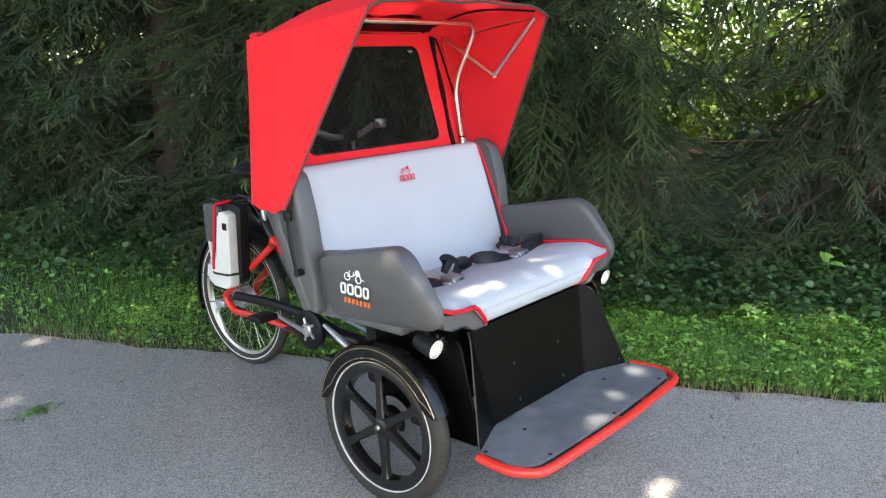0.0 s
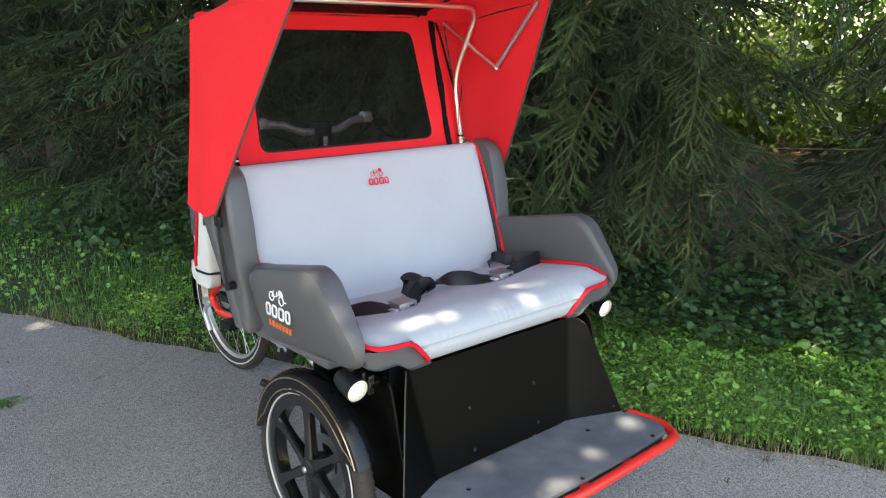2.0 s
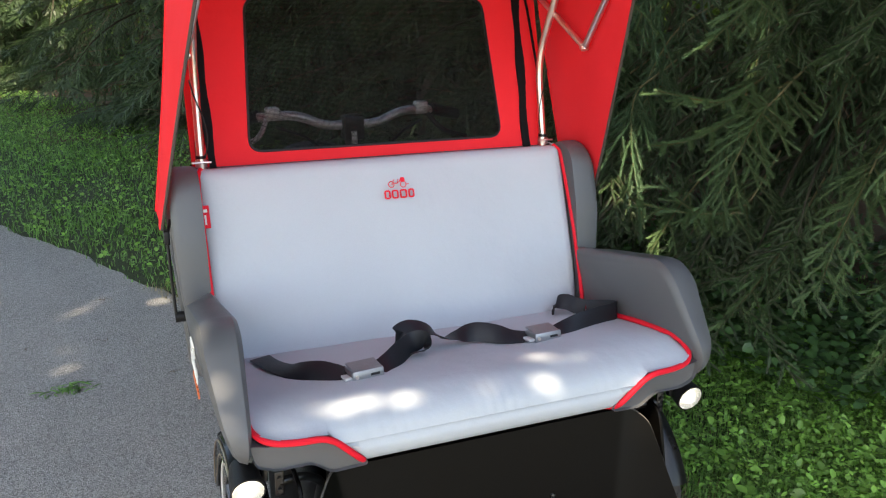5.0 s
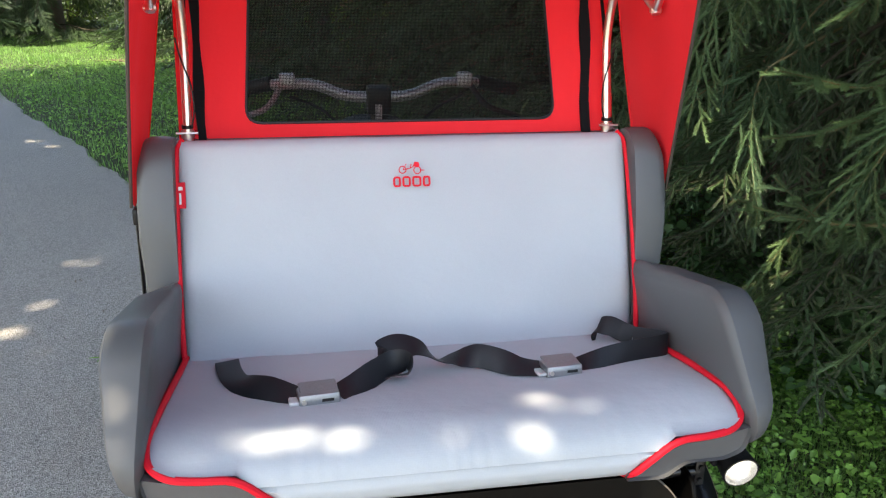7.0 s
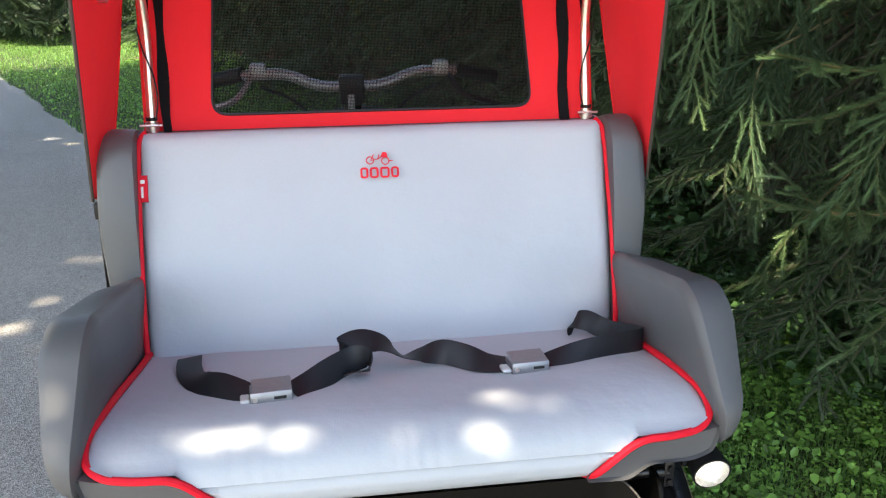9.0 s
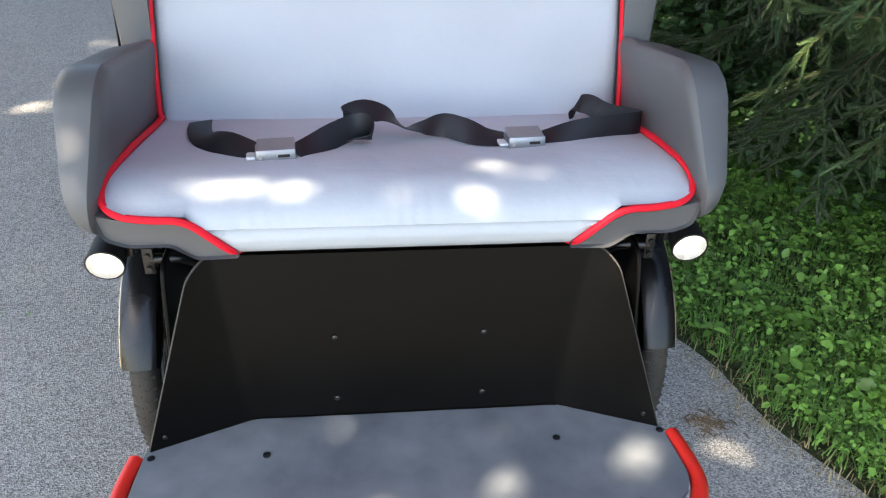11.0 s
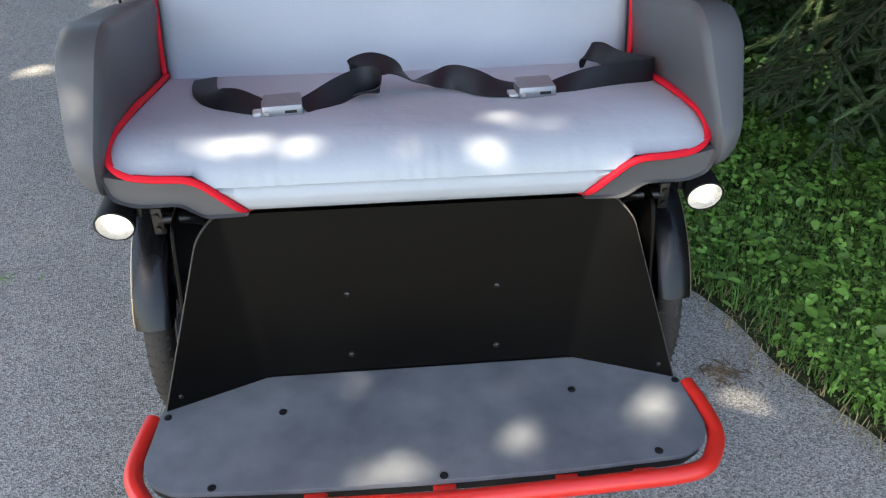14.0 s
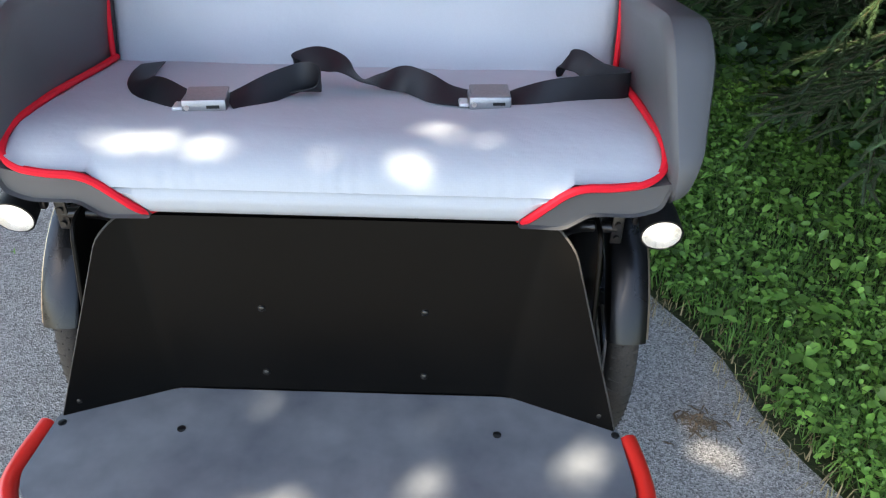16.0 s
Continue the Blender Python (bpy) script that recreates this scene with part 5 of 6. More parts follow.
tagged(leaves("leaf_tuft", q, np.array([0.085, 0.09, 0.085, 0.08, 0.07, 0.06, 0.05]), CLOVER, seedling, 0.35, None, np.arange(7) * 2.4), kind="stuff")
ivy = thing("ground_cover", along(1, 2), "broad-leaved ground cover below the spruces", "ground cover", kind="stuff")
p, k, o = spots(12000, -3.0, 4.5, 0.8, 3.0)
keep = rng.random(len(p)) < np.clip((o - 0.9) / 0.6, 0, 1)
p, o = p[keep], o[keep]
p[:, 2] = lift(p) + 0.05 + 0.20 * rng.random(len(p)) * np.clip((o - 1.2), 0.2, 1)
leaves("ground_leaves", p, rng.uniform(0.03, 0.075, len(p)), IVY, ivy, 0.45)
p, k, o = spots(6500, -1.6, 2.6, 0.80, 1.75)
keep = rng.random(len(p)) < np.clip((o - 0.80) / 0.35, 0, 1)
p, o = p[keep], o[keep]
p[:, 2] = lift(p) + 0.06 + 0.13 * rng.random(len(p)) * np.clip(o - 0.5, 0.3, 1)
leaves("ground_leaves", p, rng.uniform(0.026, 0.052, len(p)), IVY, ivy, 0.38, [(-0.42, 0, -0.02), (-0.40, 0.36, 0.06), (0.12, 0.44, 0.08), (0.55, 0, -0.10), (0.12, -0.44, 0.08), (-0.40, -0.36, 0.06)])

bm = B()
rows = [[bm.verts.new(along(k * 0.25, 1.75 + 0.25 * math.sin(k * 0.55) + 0.12 * math.sin(k * 1.7) + w * 2.0 + (0.3 if w else 0), -0.014 + 0.012 * math.sin(k * 0.8 + w))) for k in range(-40, 52)] for w in range(6)]
for a, b in zip(rows, rows[1:]):
    for i in range(len(a) - 1):
        bm.faces.new((a[i], b[i], b[i + 1], a[i + 1]))
tagged(part("forest_floor", bm, DUFF), "brown needle litter on the soil under the spruces", "ground", kind="structure")


# ---- spruces ----
def spray_template(length, shoots, step, needle, width, seed, shoot=0.12, core=0.005):
    """One hanging twig along +x with brush-like side shoots: triangles of needles, and the twig lines."""
    g = np.random.default_rng(seed)
    bend = lambda t: np.array([length * t, 0.03 * length * math.sin(4 * t + seed), -0.10 * length * t * t])
    lines = [(bend(i / 4), bend((i + 1) / 4)) for i in range(4)]
    for i in range(shoots):
        t = 0.02 + 0.93 * i / shoots
        s = 1 if i % 2 else -1
        ln = shoot * (1.15 - 0.50 * t) * g.uniform(0.65, 1.2)
        a = s * g.uniform(0.40, 0.85)
        st = bend(t)
        lines.append((st, st + ln * np.array([math.cos(a), math.sin(a), g.uniform(-0.30, 0.15)])))
    vs = []
    for a, b in lines:
        d = b - a
        ln = np.linalg.norm(d)
        d = d / ln
        u = np.cross(d, [0, 0, 1.0])
        u /= np.linalg.norm(u)
        w = np.cross(u, d)
        sag = lambda t: a + d * ln * t + u * 0.05 * ln * math.sin(3 * t + seed) - w * 0.12 * ln * t * t
        # soft blunt core of the shoot
        if core:
            rings = [[sag(t) + (u * math.cos(q) + w * math.sin(q) * 0.75) * core * r for q in (0.4, 2.5, 4.6)] for t, r in (((0.1, 0.8), (0.55, 1.0), (0.93, 0.85)) if step < 0.01 else ((0.1, 0.9), (0.93, 0.9)))]
            for m in range(len(rings) - 1):
                for i in range(3):
                    k = (i + 1) % 3
                    vs += [rings[m][i], rings[m][k], rings[m + 1][i], rings[m][k], rings[m + 1][k], rings[m + 1][i]]
            for i in range(3):
                vs += [rings[-1][i], rings[-1][(i + 1) % 3], sag(1.03)]
        n = max(3, int(ln / step))
        for i in range(n):
            f = (i + g.random()) / n
            q = sag(f)
            ang = g.uniform(0, 2 * np.pi)
            rad = u * math.cos(ang) + w * math.sin(ang) * 0.7 + w * 0.25
            tip = q + (rad * 0.74 + d * (0.55 + 0.4 * f)) * needle * g.uniform(0.8, 1.1)
            wd = np.cross(rad, d) * width / 2
            vs += [q - wd, q + wd, tip]
    return np.array(vs), lines


def fan_template(length, shoots, width, seed):
    """A coarse spray for the far and upper boughs: two crossed narrow blades a shoot."""
    g = np.random.default_rng(seed)
    lines = [(np.array([0, 0, 0.0]), np.array([length, 0, -0.08 * length]))]
    for i in range(shoots):
        t = 0.05 + 0.9 * i / shoots
        a = (1 if i % 2 else -1) * g.uniform(0.4, 0.9)
        st = np.array([length * t, 0, -0.08 * length * t * t])
        lines.append((st, st + 0.42 * length * (1.1 - 0.6 * t) * g.uniform(0.7, 1.1) * np.array([math.cos(a), math.sin(a), g.uniform(-0.4, 0.1)])))
    vs = []
    for a, b in lines:
        d = (b - a) / np.linalg.norm(b - a)
        u = np.cross(d, [0, 0, 1.0])
        u /= np.linalg.norm(u)
        for side in (u, np.cross(u, d)):
            h = side * width / 2
            c = a + (b - a) * 0.6
            vs += [a, c - h, c + h, c - h, b, c + h]
    return np.array(vs), lines


HI = [spray_template(0.40, 10, 0.0021, 0.0205, 0.0036, s, 0.112, 0.0060) for s in (1, 2, 3)]
MID = [spray_template(0.42, 10, 0.0062, 0.0210, 0.0066, s, 0.115, 0.0068) for s in (4, 5, 6)]
LO = [spray_template(0.48, 10, 0.0240, 0.0210, 0.0105, s, 0.14, 0.0080) for s in (7, 8, 9)]
FAR = [fan_template(0.60, 16, 0.024, s) for s in (10, 11, 12)]
DETAIL = {"hi": HI, "mid": MID, "lo": LO, "far": FAR}


def spruce(k, off, reach, height, seed, detail="lo", base=0.3, wide=1.5, gap=0.34, count=6, near=None):
    g = np.random.default_rng(seed)
    foot = np.array(along(k, off))
    tree = thing("spruce_tree", foot, "dark green spruce with drooping boughs down to the ground", "tree", "row of spruces")
    bm = B()
    sweep(bm, [Vector(foot) + Vector((0.03 * math.sin(z * 1.3 + seed), 0.03 * math.cos(z), z)) for z in np.linspace(-0.05, height, 9)], [0.15 * (1 - 0.93 * i / 8) for i in range(9)], 12)
    part("trunk", bm, BARK, tree)
    hang = []
    z = base
    while z < height * 0.96:
        low = z < 2.2
        ln0 = reach * (1 - z / height) ** 0.75
        for i in range(count if low else 9 if z < 4.5 else 6):
            ang = math.atan2(-N.y, -N.x) + g.uniform(-wide, wide) if low else g.uniform(0, 2 * np.pi)
            ln = ln0 * g.uniform(0.72, 1.08)
            out = np.array([math.cos(ang), math.sin(ang), 0])
            droop = g.uniform(0.12, 0.42)
            zz = z + g.uniform(-0.15, 0.15)
            pts = []
            for q in np.linspace(0, 1, 9):
                pts.append(foot + out * ln * q + np.array([0.03 * math.sin(6 * q + i), 0.03 * math.sin(5 * q + seed), zz + ln * (0.10 * q - (droop + 0.10) * q * q)]))
                pts[-1][2] = max(pts[-1][2], 0.22 + 0.02 * math.sin(7 * q + i))
            if low:
                bm = B()
                sweep(bm, pts, [0.018 * (1 - 0.86 * q) for q in np.linspace(0, 1, 9)], 5)
                part("bough", bm, DARK_TWIG, tree)
            step = (0.20 if detail == "far" else 0.185) if low else 0.26
            m = int(ln * 0.75 / step)
            for j in range(m + 1):
                q = 0.25 + 0.75 * j / max(1, m)
                f = min(7, int(q * 8))
                pos = pts[f] + (pts[f + 1] - pts[f]) * (q * 8 - f)
                d = pts[f + 1] - pts[f]
                d = d / np.linalg.norm(d)
                heading = math.atan2(d[1], d[0])
                for s in (-1, 1):
                    yaw = heading + s * g.uniform(0.25, 1.0)
                    # hanging curtains inside, spreading tips at the end of the bough
                    pitch = -g.uniform(0.95, 1.45) * (1 - ease((q - 0.6) / 0.4)) - g.uniform(0.05, 0.65) * ease((q - 0.6) / 0.4)
                    hang.append((pos, yaw, pitch, g.uniform(-0.5, 0.5), g.uniform(0.75, 1.15), z))
            hang.append((pts[-1], heading, -g.uniform(0.05, 0.35), g.uniform(-0.3, 0.3), 0.9, z))
        z += gap * g.uniform(0.85, 1.15) if low else 0.50 if z < 4.5 else 0.75
    vs, low_twigs = [], B()
    for pos, yaw, pitch, roll, sc, z in hang:
        kind = detail if z < 2.2 else "lo" if z < 2.7 and detail != "far" else "far"
        tv, lines = DETAIL[kind][g.integers(3)]
        if z > 2.2:
            sc *= 1.3
        mtx = np.array((Matrix.Rotation(yaw, 3, "Z") @ Matrix.Rotation(-pitch, 3, "Y") @ Matrix.Rotation(roll, 3, "X"))) * sc
        vs.append(tv @ mtx.T + pos)
        if kind in ("hi", "mid"):
            for a, b in lines:
                sweep(low_twigs, [mtx @ a + pos, mtx @ b + pos], [0.0019, 0.0011], 3)
    if detail != "far":
        # dead bare twigs inside, round the trunk
        bm = B()
        for i in range(22 if detail == "hi" else 46):
            a, r = g.uniform(0, 6.28), g.uniform(0.05, 0.5)
            p0 = foot + np.array([r * math.cos(a), r * math.sin(a), g.uniform(0.15, 1.7)])
            q = np.array([math.cos(a), math.sin(a), g.uniform(-0.35, 0.12)]) * g.uniform(0.4, 1.3)
            p1, p2 = p0 + q * 0.5 + g.normal(0, 0.03, 3), p0 + q + g.normal(0, 0.07, 3)
            p2[2] = max(0.05, p2[2])
            sweep(bm, [p0, p1, p2], [0.007, 0.005, 0.0025], 4)
            for m in range(6):
                c = p1 + (p2 - p1) * g.uniform(-0.5, 1)
                e = c + (p2 - p1) * g.uniform(0.1, 0.5) + g.normal(0, 0.11, 3)
                e[2] = max(0.03, e[2])
                sweep(bm, [c, (c + e) / 2 + g.normal(0, 0.015, 3), e], [0.0032, 0.0024, 0.0012], 3)
        tagged(part("dry_twig_work", bm, DEAD, tree, "bare reddish-brown dead twigs"), kind="stuff")
    if near:
        near(tree)
    v = np.concatenate(vs)
    v[:, 2] = np.maximum(v[:, 2], 0.03)
    tagged(raw("needle_foliage", v, np.arange(len(v)).reshape(-1, 3), NEEDLE, tree), kind="stuff")
    if detail in ("hi", "mid"):
        tagged(part("twig_work", low_twigs, DARK_TWIG, tree), kind="stuff")
    else:
        low_twigs.free()


# Same needles as NEEDLE; light on the near boughs is put into the colour.
LIT_NEEDLE = leafy("spruce needles brightened as lit", (0.086, 0.154, 0.062), (0.140, 0.212, 0.086), 0.5, 0.12, vary=0.25)


# In between: weaker light put into the colour of the hanging boughs.
HALF_LIT_NEEDLE = leafy("spruce needles half brightened as lit", (0.054, 0.110, 0.050), (0.095, 0.158, 0.072), 0.5, 0.12, vary=0.25)


def near_bough(tree, line, shoots, reach, seed, droop=0.25, dimmer=False):
    """A bough seen from close by: a bare brown twig with flat rows of brush-like shoots."""
    g = np.random.default_rng(seed)
    pts = curve_points(fillet(line, 0.25, 6), 25)
    bm = B()
    sweep(bm, pts, [0.0055 * (1 - 0.72 * i / 24) for i in range(25)], 6)
    part("bough", bm, TWIG, tree)
    lines = [[np.array(q) for q in pts[12:]]]
    for i in range(shoots):
        t = 0.22 + 0.76 * (i + 0.3 * g.random()) / shoots
        f = min(23, int(t * 24))
        o = np.array(pts[f].lerp(pts[f + 1], t * 24 - f))
        d = np.array((pts[f + 1] - pts[f]).normalized())
        side = np.cross(d, [0, 0, 1.0])
        side /= np.linalg.norm(side)
        a = (1 if i % 2 else -1) * g.uniform(0.55, 0.95)
        way = d * math.cos(a) + side * math.sin(a) + np.array([0, 0, -g.uniform(0.2, 1.4) * droop])
        way /= np.linalg.norm(way)
        ln = reach * (1.15 - 0.65 * t) * g.uniform(0.7, 1.1)
        shoot = [o + way * ln * q + np.array([0, 0, -droop * 0.5 * ln * q * q]) + side * 0.06 * ln * math.sin(3 * q + i) for q in np.linspace(0, 1, 6)]
        lines.append(shoot)
        # a small side shoot on the longer ones
        if ln > 0.11:
            for m in (2, 3):
                w = way * 0.75 + side * g.choice([-1, 1]) * 0.6 + np.array([0, 0, -0.25])
                lines.append([shoot[m] + w / np.linalg.norm(w) * ln * 0.42 * q for q in np.linspace(0, 1, 4)])
    vs = []
    bm = B()
    for ln in lines:
        sweep(bm, ln, [0.0022 - 0.0012 * i / (len(ln) - 1) for i in range(len(ln))], 4)
        for a, b in zip(ln, ln[1:]):
            d = b - a
            size = np.linalg.norm(d)
            d /= size
            n = max(6, int(size * 3000))
            u = np.cross(d, [0.1, 0.2, 1.0])
            u /= np.linalg.norm(u)
            w = np.cross(u, d)
            ang = g.uniform(0, 2 * np.pi, n)
            rad = np.outer(np.cos(ang), u) + np.outer(np.sin(ang) * 0.75 + 0.22, w)
            base = a + np.outer(g.random(n) * size, d)
            tip = base + (rad * 0.72 + d * 0.72) * (0.0185 * g.uniform(0.75, 1.15, n))[:, None]
            half = np.cross(rad, d) * 0.0014
            vs.append(np.stack([base - half, base + half, tip + half * 0.5], 1).reshape(-1, 3))
    tagged(part("twig_work", bm, TWIG, tree), kind="stuff")
    v = np.concatenate(vs)
    tagged(raw("needle_foliage", v, np.arange(len(v)).reshape(-1, 3), HALF_LIT_NEEDLE if dimmer else LIT_NEEDLE, tree), kind="stuff")


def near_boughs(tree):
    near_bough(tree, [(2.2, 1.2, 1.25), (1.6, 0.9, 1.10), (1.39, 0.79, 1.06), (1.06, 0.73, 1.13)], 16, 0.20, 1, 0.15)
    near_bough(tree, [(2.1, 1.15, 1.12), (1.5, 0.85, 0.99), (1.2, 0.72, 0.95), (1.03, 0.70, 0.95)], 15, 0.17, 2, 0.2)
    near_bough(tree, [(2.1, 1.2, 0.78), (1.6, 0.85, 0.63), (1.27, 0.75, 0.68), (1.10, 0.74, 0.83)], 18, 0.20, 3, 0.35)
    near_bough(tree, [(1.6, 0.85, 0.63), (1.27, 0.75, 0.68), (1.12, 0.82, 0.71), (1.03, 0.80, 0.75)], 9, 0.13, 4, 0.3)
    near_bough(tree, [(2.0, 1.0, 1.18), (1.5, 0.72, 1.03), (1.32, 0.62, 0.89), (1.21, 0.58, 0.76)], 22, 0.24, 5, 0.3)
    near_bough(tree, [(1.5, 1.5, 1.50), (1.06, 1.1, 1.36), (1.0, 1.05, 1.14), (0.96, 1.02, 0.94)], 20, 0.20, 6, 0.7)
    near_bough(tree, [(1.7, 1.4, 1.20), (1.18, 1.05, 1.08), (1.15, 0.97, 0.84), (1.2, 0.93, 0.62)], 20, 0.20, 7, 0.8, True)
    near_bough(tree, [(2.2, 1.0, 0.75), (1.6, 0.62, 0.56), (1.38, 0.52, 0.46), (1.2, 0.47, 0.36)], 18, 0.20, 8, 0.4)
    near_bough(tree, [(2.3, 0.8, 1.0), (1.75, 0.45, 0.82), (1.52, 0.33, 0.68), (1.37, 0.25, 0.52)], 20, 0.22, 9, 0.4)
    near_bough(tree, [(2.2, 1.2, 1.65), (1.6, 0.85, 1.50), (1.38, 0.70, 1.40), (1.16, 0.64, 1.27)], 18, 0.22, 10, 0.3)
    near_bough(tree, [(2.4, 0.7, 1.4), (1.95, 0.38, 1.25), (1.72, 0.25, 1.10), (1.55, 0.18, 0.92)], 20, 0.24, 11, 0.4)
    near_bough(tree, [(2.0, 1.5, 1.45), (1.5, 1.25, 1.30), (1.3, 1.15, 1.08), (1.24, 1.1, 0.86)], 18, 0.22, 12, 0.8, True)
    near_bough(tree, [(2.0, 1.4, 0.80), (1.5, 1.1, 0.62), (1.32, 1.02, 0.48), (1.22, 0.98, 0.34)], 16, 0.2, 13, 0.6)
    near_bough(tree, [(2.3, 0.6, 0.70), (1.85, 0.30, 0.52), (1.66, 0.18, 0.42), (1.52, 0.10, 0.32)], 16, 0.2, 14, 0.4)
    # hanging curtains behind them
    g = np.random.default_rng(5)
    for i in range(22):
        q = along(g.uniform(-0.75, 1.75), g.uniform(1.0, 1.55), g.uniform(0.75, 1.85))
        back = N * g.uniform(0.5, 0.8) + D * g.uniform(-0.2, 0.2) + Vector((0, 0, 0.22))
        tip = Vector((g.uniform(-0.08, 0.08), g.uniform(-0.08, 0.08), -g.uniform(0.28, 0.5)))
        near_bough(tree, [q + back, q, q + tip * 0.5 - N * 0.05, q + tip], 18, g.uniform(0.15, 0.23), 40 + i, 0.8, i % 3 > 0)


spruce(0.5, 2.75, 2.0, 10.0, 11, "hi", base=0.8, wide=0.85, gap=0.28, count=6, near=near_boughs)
spruce(2.2, 3.0, 1.6, 9.5, 19, "mid", base=0.5, wide=1.3, gap=0.30, count=7)
spruce(-1.9, 3.1, 1.8, 10.0, 12, "mid", base=0.6, wide=1.2, gap=0.30, count=7)
spruce(-3.9, 3.4, 1.9, 9.5, 20, "lo", base=0.5)
spruce(4.0, 3.3, 1.7, 9.5, 13, "lo", base=0.4, gap=0.30, count=6)
spruce(6.4, 3.6, 1.9, 7.0, 14, "lo", base=0.4, gap=0.30, count=6)
spruce(8.9, 3.7, 2.0, 7.0, 15, "lo", base=0.4, gap=0.30, count=6)
spruce(13.6, 4.6, 2.1, 7.0, 17, "far", gap=0.30, count=6)
spruce(-5.6, 3.4, 1.9, 6.5, 18, "far", gap=0.30, count=6)
for i, k in enumerate((-7.0, -4.6, 1.5, 3.4, 5.6, 8.3)):
    spruce(k, 6.2 + 0.5 * (i % 2), 2.0, 6.5, 30 + i, "far", base=0.2, gap=0.42 if i in (1, 2) else 0.36, count=4 if i in (1, 2) else 5)
spruce(-2.5, 6.6, 2.0, 6.5, 47, "far", base=0.3, gap=0.62, count=3)
for k, off in ((17.0, -0.5), (18.5, -3.2), (19.5, -6.0), (17.5, 2.4), (20.5, 0.8)):
    spruce(k, off, 2.3, 7.0, int(60 + k), "far", base=0.2, wide=3.1, gap=0.36, count=6)


# ---- shrubs beyond the spruces, trees over the road ----
def clump(centre, radius, n, size, mat, name, label, category, group, squash=0.8):
    """A leafy shrub: many small leaves in uneven balls round bare stems."""
    c = np.array(centre, float)
    ob = thing(name, (c[0], c[1], 0), label, category, group)
    cores = []
    for i in range(9):
        bm = B()
        q = c + rng.normal(0, 0.45, 3) * radius * np.array([1, 1, squash])
        q[2] = max(0.3, q[2] if i % 3 else rng.uniform(0.3, 0.9))
        cores.append(q)
        sweep(bm, [Vector((c[0] + rng.normal(0, 0.05), c[1] + rng.normal(0, 0.05), -0.03)), Vector(((c[0] + q[0]) / 2, (c[1] + q[1]) / 2, q[2] * 0.55)), Vector(q)], [0.03, 0.02, 0.008], 6)
        part("stem", bm, BARK, ob)
    core = np.array(cores)[rng.integers(0, 9, n)]
    d = rng.normal(0, 1, (n, 3))
    d /= np.linalg.norm(d, axis=1)[:, None]
    p = core + d * (radius * 0.5 * rng.random(n) ** 0.4)[:, None]
    p[:, 2] = np.abs(p[:, 2]) + 0.05
    leaves("crown", p, size * rng.uniform(0.6, 1.3, n), mat, ob, 0.8)
    return ob


for k, off, r, h in [(-9 + 2.0 * i, 10.0 + 0.8 * math.sin(i * 2.3), 1.9, 1.5 + 0.3 * math.sin(i * 1.7)) for i in range(16)]:
    q = along(k, off, h)
    clump(q, r, 7000, 0.105, LEAF_BRIGHT, "shrub", "leafy shrub with sunlight put into its green", "shrub", "shrubs behind the spruces")
for k, off, r, h in ((20.5, 3.4, 1.9, 2.0), (22.0, -1.2, 2.0, 2.0), (22.5, -4.4, 2.2, 2.2), (19.6, 4.9, 1.9, 2.0), (22.5, -7.5, 2.3, 2.3), (20.5, -9.5, 2.4, 2.4), (24, 1.5, 2.4, 2.6)):
    q = along(k, off, h)
    # those well off the edge get the leaf colour with sun in it
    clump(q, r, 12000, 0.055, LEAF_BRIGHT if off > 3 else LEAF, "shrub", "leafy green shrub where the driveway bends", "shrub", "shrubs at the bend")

for k, off in ((11.5, 6.6), (13.5, 7.4), (15.5, 6.0)):
    clump(along(k, off, 1.9), 2.0, 8000, 0.085, LEAF_BRIGHT, "shrub", "leafy shrub with sunlight put into its green", "shrub", "shrubs behind the spruces")

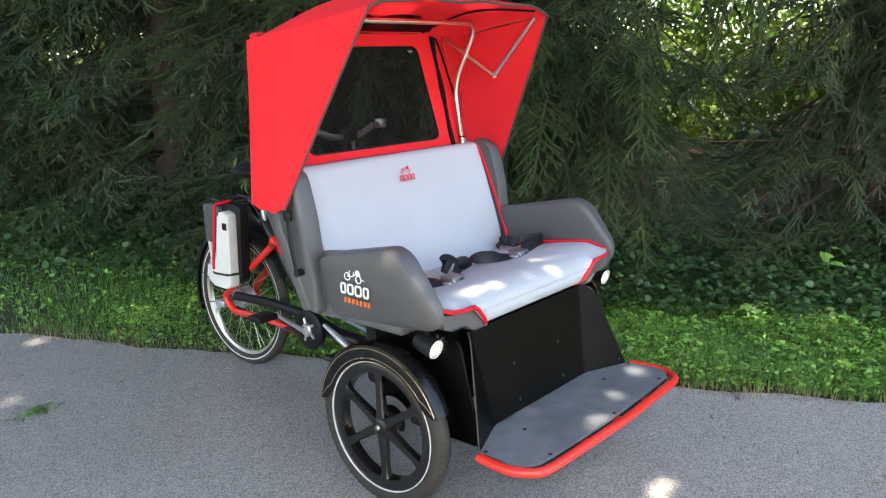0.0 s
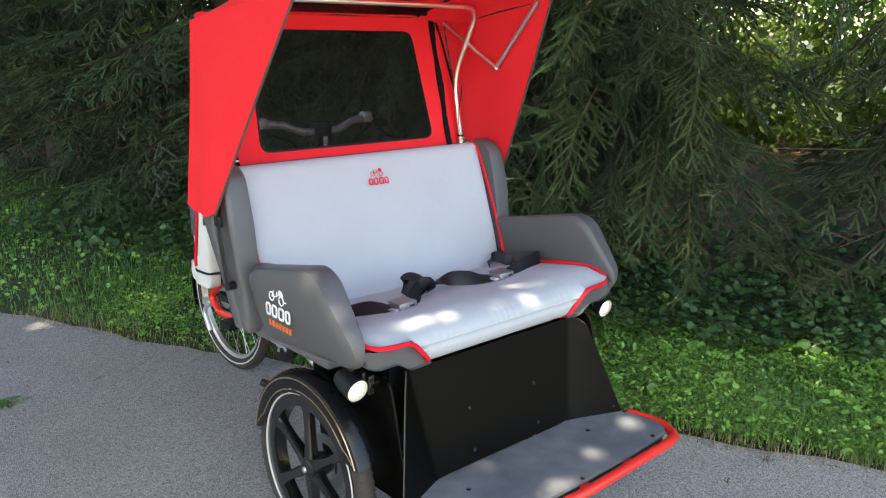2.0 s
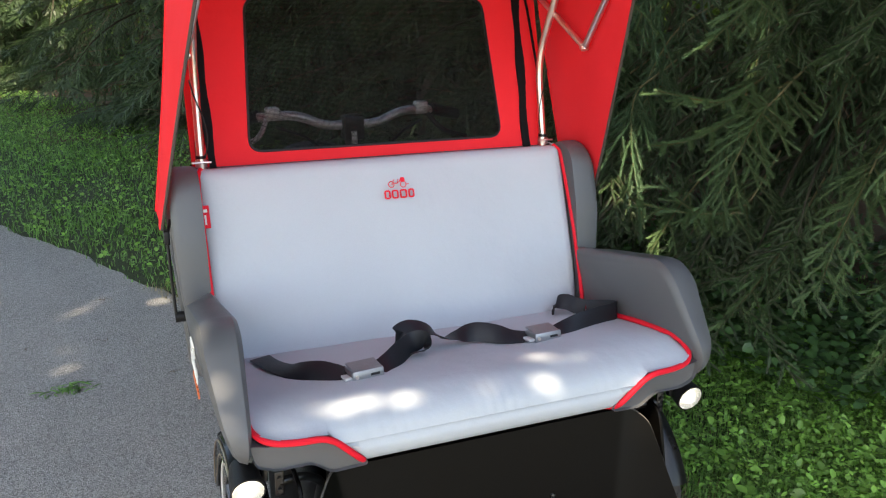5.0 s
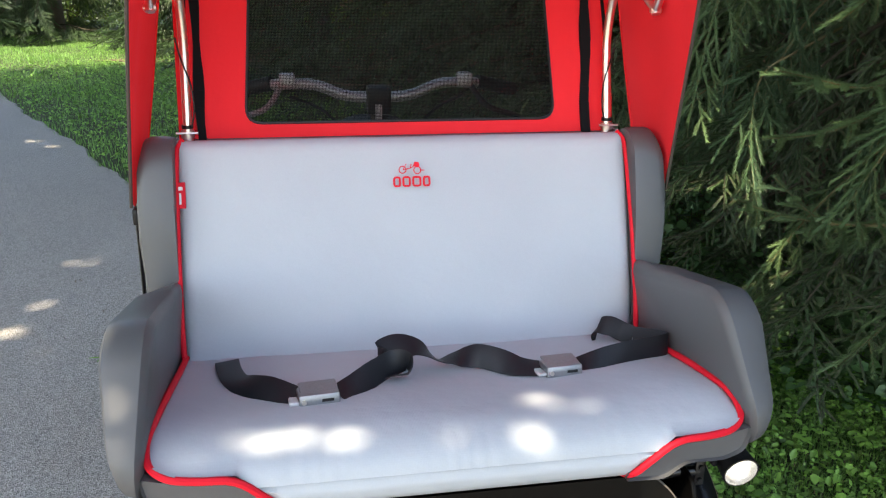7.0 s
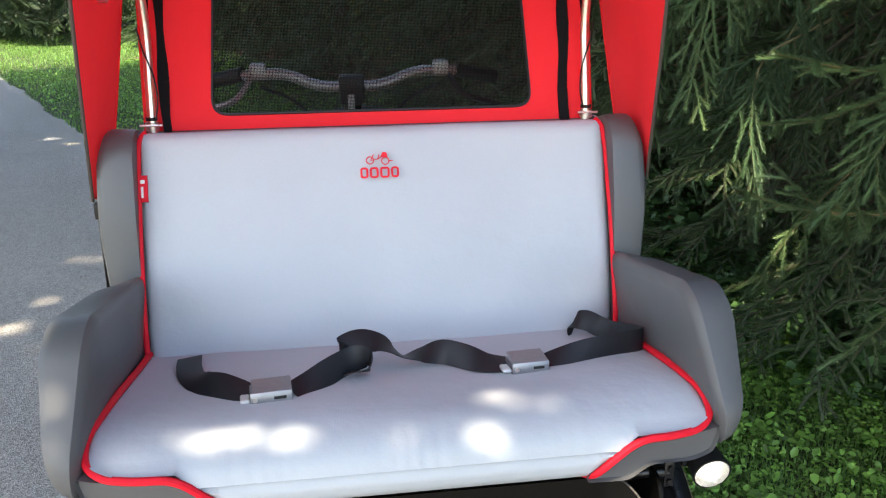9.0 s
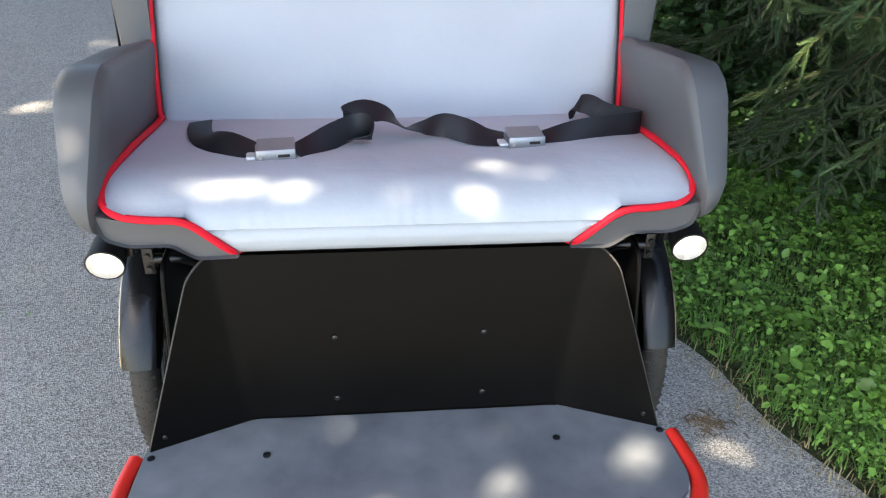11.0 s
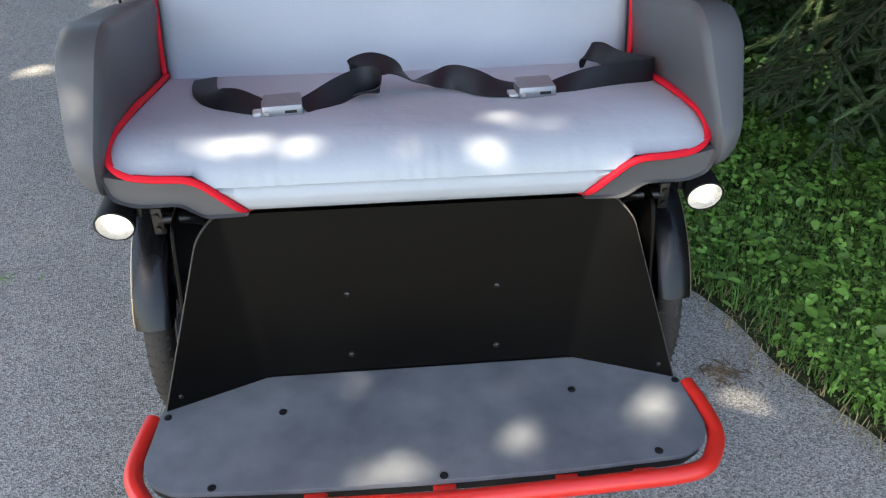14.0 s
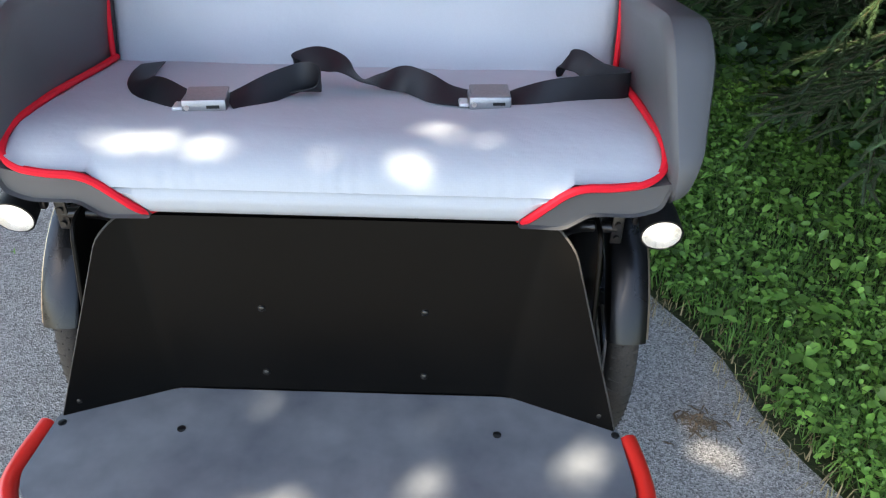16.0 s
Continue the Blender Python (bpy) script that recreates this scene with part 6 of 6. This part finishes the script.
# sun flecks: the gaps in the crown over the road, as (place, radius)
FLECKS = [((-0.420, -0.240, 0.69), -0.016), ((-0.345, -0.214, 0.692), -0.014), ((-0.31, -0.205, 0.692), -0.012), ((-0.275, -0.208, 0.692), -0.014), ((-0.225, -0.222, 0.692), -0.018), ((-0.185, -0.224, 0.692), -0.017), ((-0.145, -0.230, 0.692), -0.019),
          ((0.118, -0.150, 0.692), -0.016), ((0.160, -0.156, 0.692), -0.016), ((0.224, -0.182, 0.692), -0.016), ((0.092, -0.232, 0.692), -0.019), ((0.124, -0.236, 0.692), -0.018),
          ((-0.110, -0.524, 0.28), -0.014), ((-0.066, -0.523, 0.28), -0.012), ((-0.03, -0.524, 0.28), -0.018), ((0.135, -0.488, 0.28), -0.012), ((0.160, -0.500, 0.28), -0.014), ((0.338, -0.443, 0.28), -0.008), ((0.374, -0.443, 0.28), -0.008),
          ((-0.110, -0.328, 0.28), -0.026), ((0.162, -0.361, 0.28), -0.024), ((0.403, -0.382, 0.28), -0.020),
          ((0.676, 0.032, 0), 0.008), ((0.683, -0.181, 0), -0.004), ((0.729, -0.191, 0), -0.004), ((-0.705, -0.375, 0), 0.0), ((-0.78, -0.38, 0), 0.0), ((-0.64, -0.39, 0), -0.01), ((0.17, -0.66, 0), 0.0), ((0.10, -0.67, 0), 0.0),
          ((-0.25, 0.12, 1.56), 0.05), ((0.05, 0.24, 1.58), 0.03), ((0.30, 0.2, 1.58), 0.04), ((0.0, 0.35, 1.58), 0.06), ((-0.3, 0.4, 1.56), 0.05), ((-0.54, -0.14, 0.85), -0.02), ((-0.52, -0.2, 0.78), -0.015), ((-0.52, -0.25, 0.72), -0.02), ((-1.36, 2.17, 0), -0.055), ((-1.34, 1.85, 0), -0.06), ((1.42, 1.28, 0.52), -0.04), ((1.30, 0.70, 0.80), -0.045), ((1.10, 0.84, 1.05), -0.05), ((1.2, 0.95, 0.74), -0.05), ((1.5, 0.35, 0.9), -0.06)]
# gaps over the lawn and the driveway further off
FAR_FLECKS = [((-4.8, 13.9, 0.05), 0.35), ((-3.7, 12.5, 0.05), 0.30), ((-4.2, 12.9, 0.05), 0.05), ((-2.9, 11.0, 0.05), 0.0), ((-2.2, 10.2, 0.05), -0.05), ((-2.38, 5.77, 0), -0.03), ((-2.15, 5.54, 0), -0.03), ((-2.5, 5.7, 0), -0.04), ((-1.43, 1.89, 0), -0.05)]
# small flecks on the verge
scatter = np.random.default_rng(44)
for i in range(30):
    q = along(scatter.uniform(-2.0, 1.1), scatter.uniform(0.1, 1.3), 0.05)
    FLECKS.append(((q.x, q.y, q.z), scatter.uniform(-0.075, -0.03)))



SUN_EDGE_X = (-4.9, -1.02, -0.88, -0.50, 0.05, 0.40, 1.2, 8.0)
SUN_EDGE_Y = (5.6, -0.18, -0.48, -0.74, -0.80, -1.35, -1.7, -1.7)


def shade_tree(foot, centre, spread, layers, seed, label, gaps, open_front=False):
    """A broad-leaved tree beside the driveway; layers of leaves as (radius, thickness, number, size)."""
    g = np.random.default_rng(seed)
    foot, centre = Vector(foot), Vector(centre)
    ob = thing("shade_tree", foot, label, "tree", "trees over the driveway")
    bm = B()
    fork = foot.lerp(centre, 0.5)
    sweep(bm, [foot - Vector((0, 0, 0.1)), foot.lerp(fork, 0.5) + Vector((0.1, 0, 0.3)), fork], [0.24, 0.18, 0.14], 14)
    part("trunk", bm, BARK, ob)
    s = np.array(SUN)
    u = np.cross(s, [0, 0, 1.0])
    u /= np.linalg.norm(u)
    w = np.cross(u, s)
    for i in range(7):
        a = 2 * math.pi * i / 7
        tip = centre + Vector(u) * spread * 0.75 * math.cos(a) + Vector(w) * spread * 0.75 * math.sin(a)
        bm = B()
        sweep(bm, [fork, fork.lerp(tip, 0.5) + Vector((0, 0, 0.3)), tip], [0.06, 0.025, 0.008], 7)
        part("limb", bm, BARK, ob)
    for shift, *_ in layers[1:2]:
        bm = B()
        sweep(bm, [fork, fork.lerp(centre + Vector(shift), 0.35) + Vector((0, 0, 0.3)), fork.lerp(centre + Vector(shift), 0.7)], [0.07, 0.04, 0.01], 7)
        part("limb", bm, BARK, ob)
    for (shift, radius, thick, n, size) in layers:
        r = radius * np.sqrt(g.random(n))
        a = g.uniform(0, 2 * np.pi, n)
        edge = 1 + 0.10 * np.sin(3 * a + 1) + 0.07 * np.sin(7 * a)
        mid = np.array(centre) + np.array(shift)
        p = mid + np.outer(r * edge * np.cos(a), u) + np.outer(r * edge * np.sin(a), w) + np.outer(g.normal(0, thick, n), s)
        ok = np.ones(n, bool)
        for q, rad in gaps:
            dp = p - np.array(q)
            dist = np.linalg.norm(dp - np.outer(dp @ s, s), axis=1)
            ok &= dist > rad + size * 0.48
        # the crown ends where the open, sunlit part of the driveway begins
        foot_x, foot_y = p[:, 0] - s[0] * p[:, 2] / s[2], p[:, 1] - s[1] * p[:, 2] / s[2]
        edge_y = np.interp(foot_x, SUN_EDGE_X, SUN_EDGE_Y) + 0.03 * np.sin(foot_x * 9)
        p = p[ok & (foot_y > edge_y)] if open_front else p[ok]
        tagged(leaves("crown", p, size * g.uniform(0.7, 1.2, len(p)), LEAF, ob, 0.9, plain=True), kind="stuff")


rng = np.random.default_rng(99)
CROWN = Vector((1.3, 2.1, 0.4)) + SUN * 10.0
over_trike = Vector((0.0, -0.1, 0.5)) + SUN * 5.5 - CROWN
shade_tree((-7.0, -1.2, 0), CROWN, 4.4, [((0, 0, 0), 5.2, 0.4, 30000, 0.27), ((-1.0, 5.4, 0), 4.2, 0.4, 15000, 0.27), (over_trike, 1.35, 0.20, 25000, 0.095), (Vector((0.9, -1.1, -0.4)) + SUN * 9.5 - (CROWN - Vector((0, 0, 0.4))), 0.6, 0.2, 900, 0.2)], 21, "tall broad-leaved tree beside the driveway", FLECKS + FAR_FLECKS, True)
shade_tree((-6.5, 3.5, 0), Vector((-2.0, 7.6, 0.0)) + SUN * 7.0, 3.2, [((0, 0, 0), 3.3, 0.5, 8500, 0.26), ((2.6, 1.2, 1.2), 3.2, 0.5, 7500, 0.26)], 22, "broad-leaved tree beside the driveway bend", FAR_FLECKS)


# ---- litter on the asphalt ----
DRY = material("dry leaf", (0.16, 0.115, 0.07), (0.09, 0.062, 0.038), rough=0.9, scale=30)


def litter(x, y, n, size, spread, mat, name, label, category, seed):
    g = np.random.default_rng(seed)
    ob = thing(name, (x, y, 0), label, category, "litter on the driveway")
    bm = B()
    for i in range(n):
        cx, cy, a, ln = x + g.normal(0, spread), y + g.normal(0, spread * 0.5), g.uniform(0, 6.28), size * g.uniform(0.5, 1.2)
        pts = []
        for t in np.linspace(-0.5, 0.5, 5):
            pts.append((cx + ln * t * math.cos(a) + 0.15 * ln * t * t, cy + ln * t * math.sin(a), 0.004 + 0.35 * ln * (0.25 - t * t) + 0.006 * g.random()))
        sweep(bm, pts, [ln * 0.10 * q for q in (0.3, 0.9, 1.0, 0.8, 0.2)], 5, flat=0.35)
    tagged(part("scraps", bm, mat, ob), kind="stuff")


litter(0.69, -0.095, 70, 0.026, 0.034, DRY, "leaf_litter", "brown clump of dry plant scraps on asphalt", "litter", 3)
litter(0.72, -0.33, 3, 0.014, 0.02, DRY, "leaf_litter", "few dry scraps on asphalt", "litter", 4)
litter(0.77, -0.56, 5, 0.03, 0.03, DRY, "leaf_litter", "dry curled leaf scraps on asphalt", "litter", 5)
litter(1.08, -0.62, 4, 0.022, 0.05, DRY, "leaf_litter", "dry curled leaf scraps on asphalt", "litter", 6)
litter(-0.88, 1.56, 40, 0.05, 0.045, GRASS, "grass_tuft", "flat tuft of grass growing through asphalt", "grass tuft", 7)
litter(-0.45, 2.35, 6, 0.03, 0.06, DRY, "leaf_litter", "dry leaf scraps near the verge", "litter", 8)
litter(-1.02, 0.42, 14, 0.022, 0.03, GRASS, "grass_tuft", "small green tuft on asphalt", "grass tuft", 9)
# scattered dark scraps along the edge of the driveway
g = np.random.default_rng(12)
for i in range(16):
    q = along(g.uniform(-2.2, -0.4), -g.uniform(0.05, 0.75))
    litter(q.x, q.y, int(g.integers(2, 6)), 0.028, 0.022, DRY, "leaf_litter", "dry curled leaf scraps on asphalt", "litter", 20 + i)
for i in range(6):
    q = along(g.uniform(0.6, 3.2), -g.uniform(0.05, 0.8))
    litter(q.x, q.y, int(g.integers(2, 5)), 0.026, 0.022, DRY, "leaf_litter", "dry leaf scraps near the verge", "litter", 40 + i)
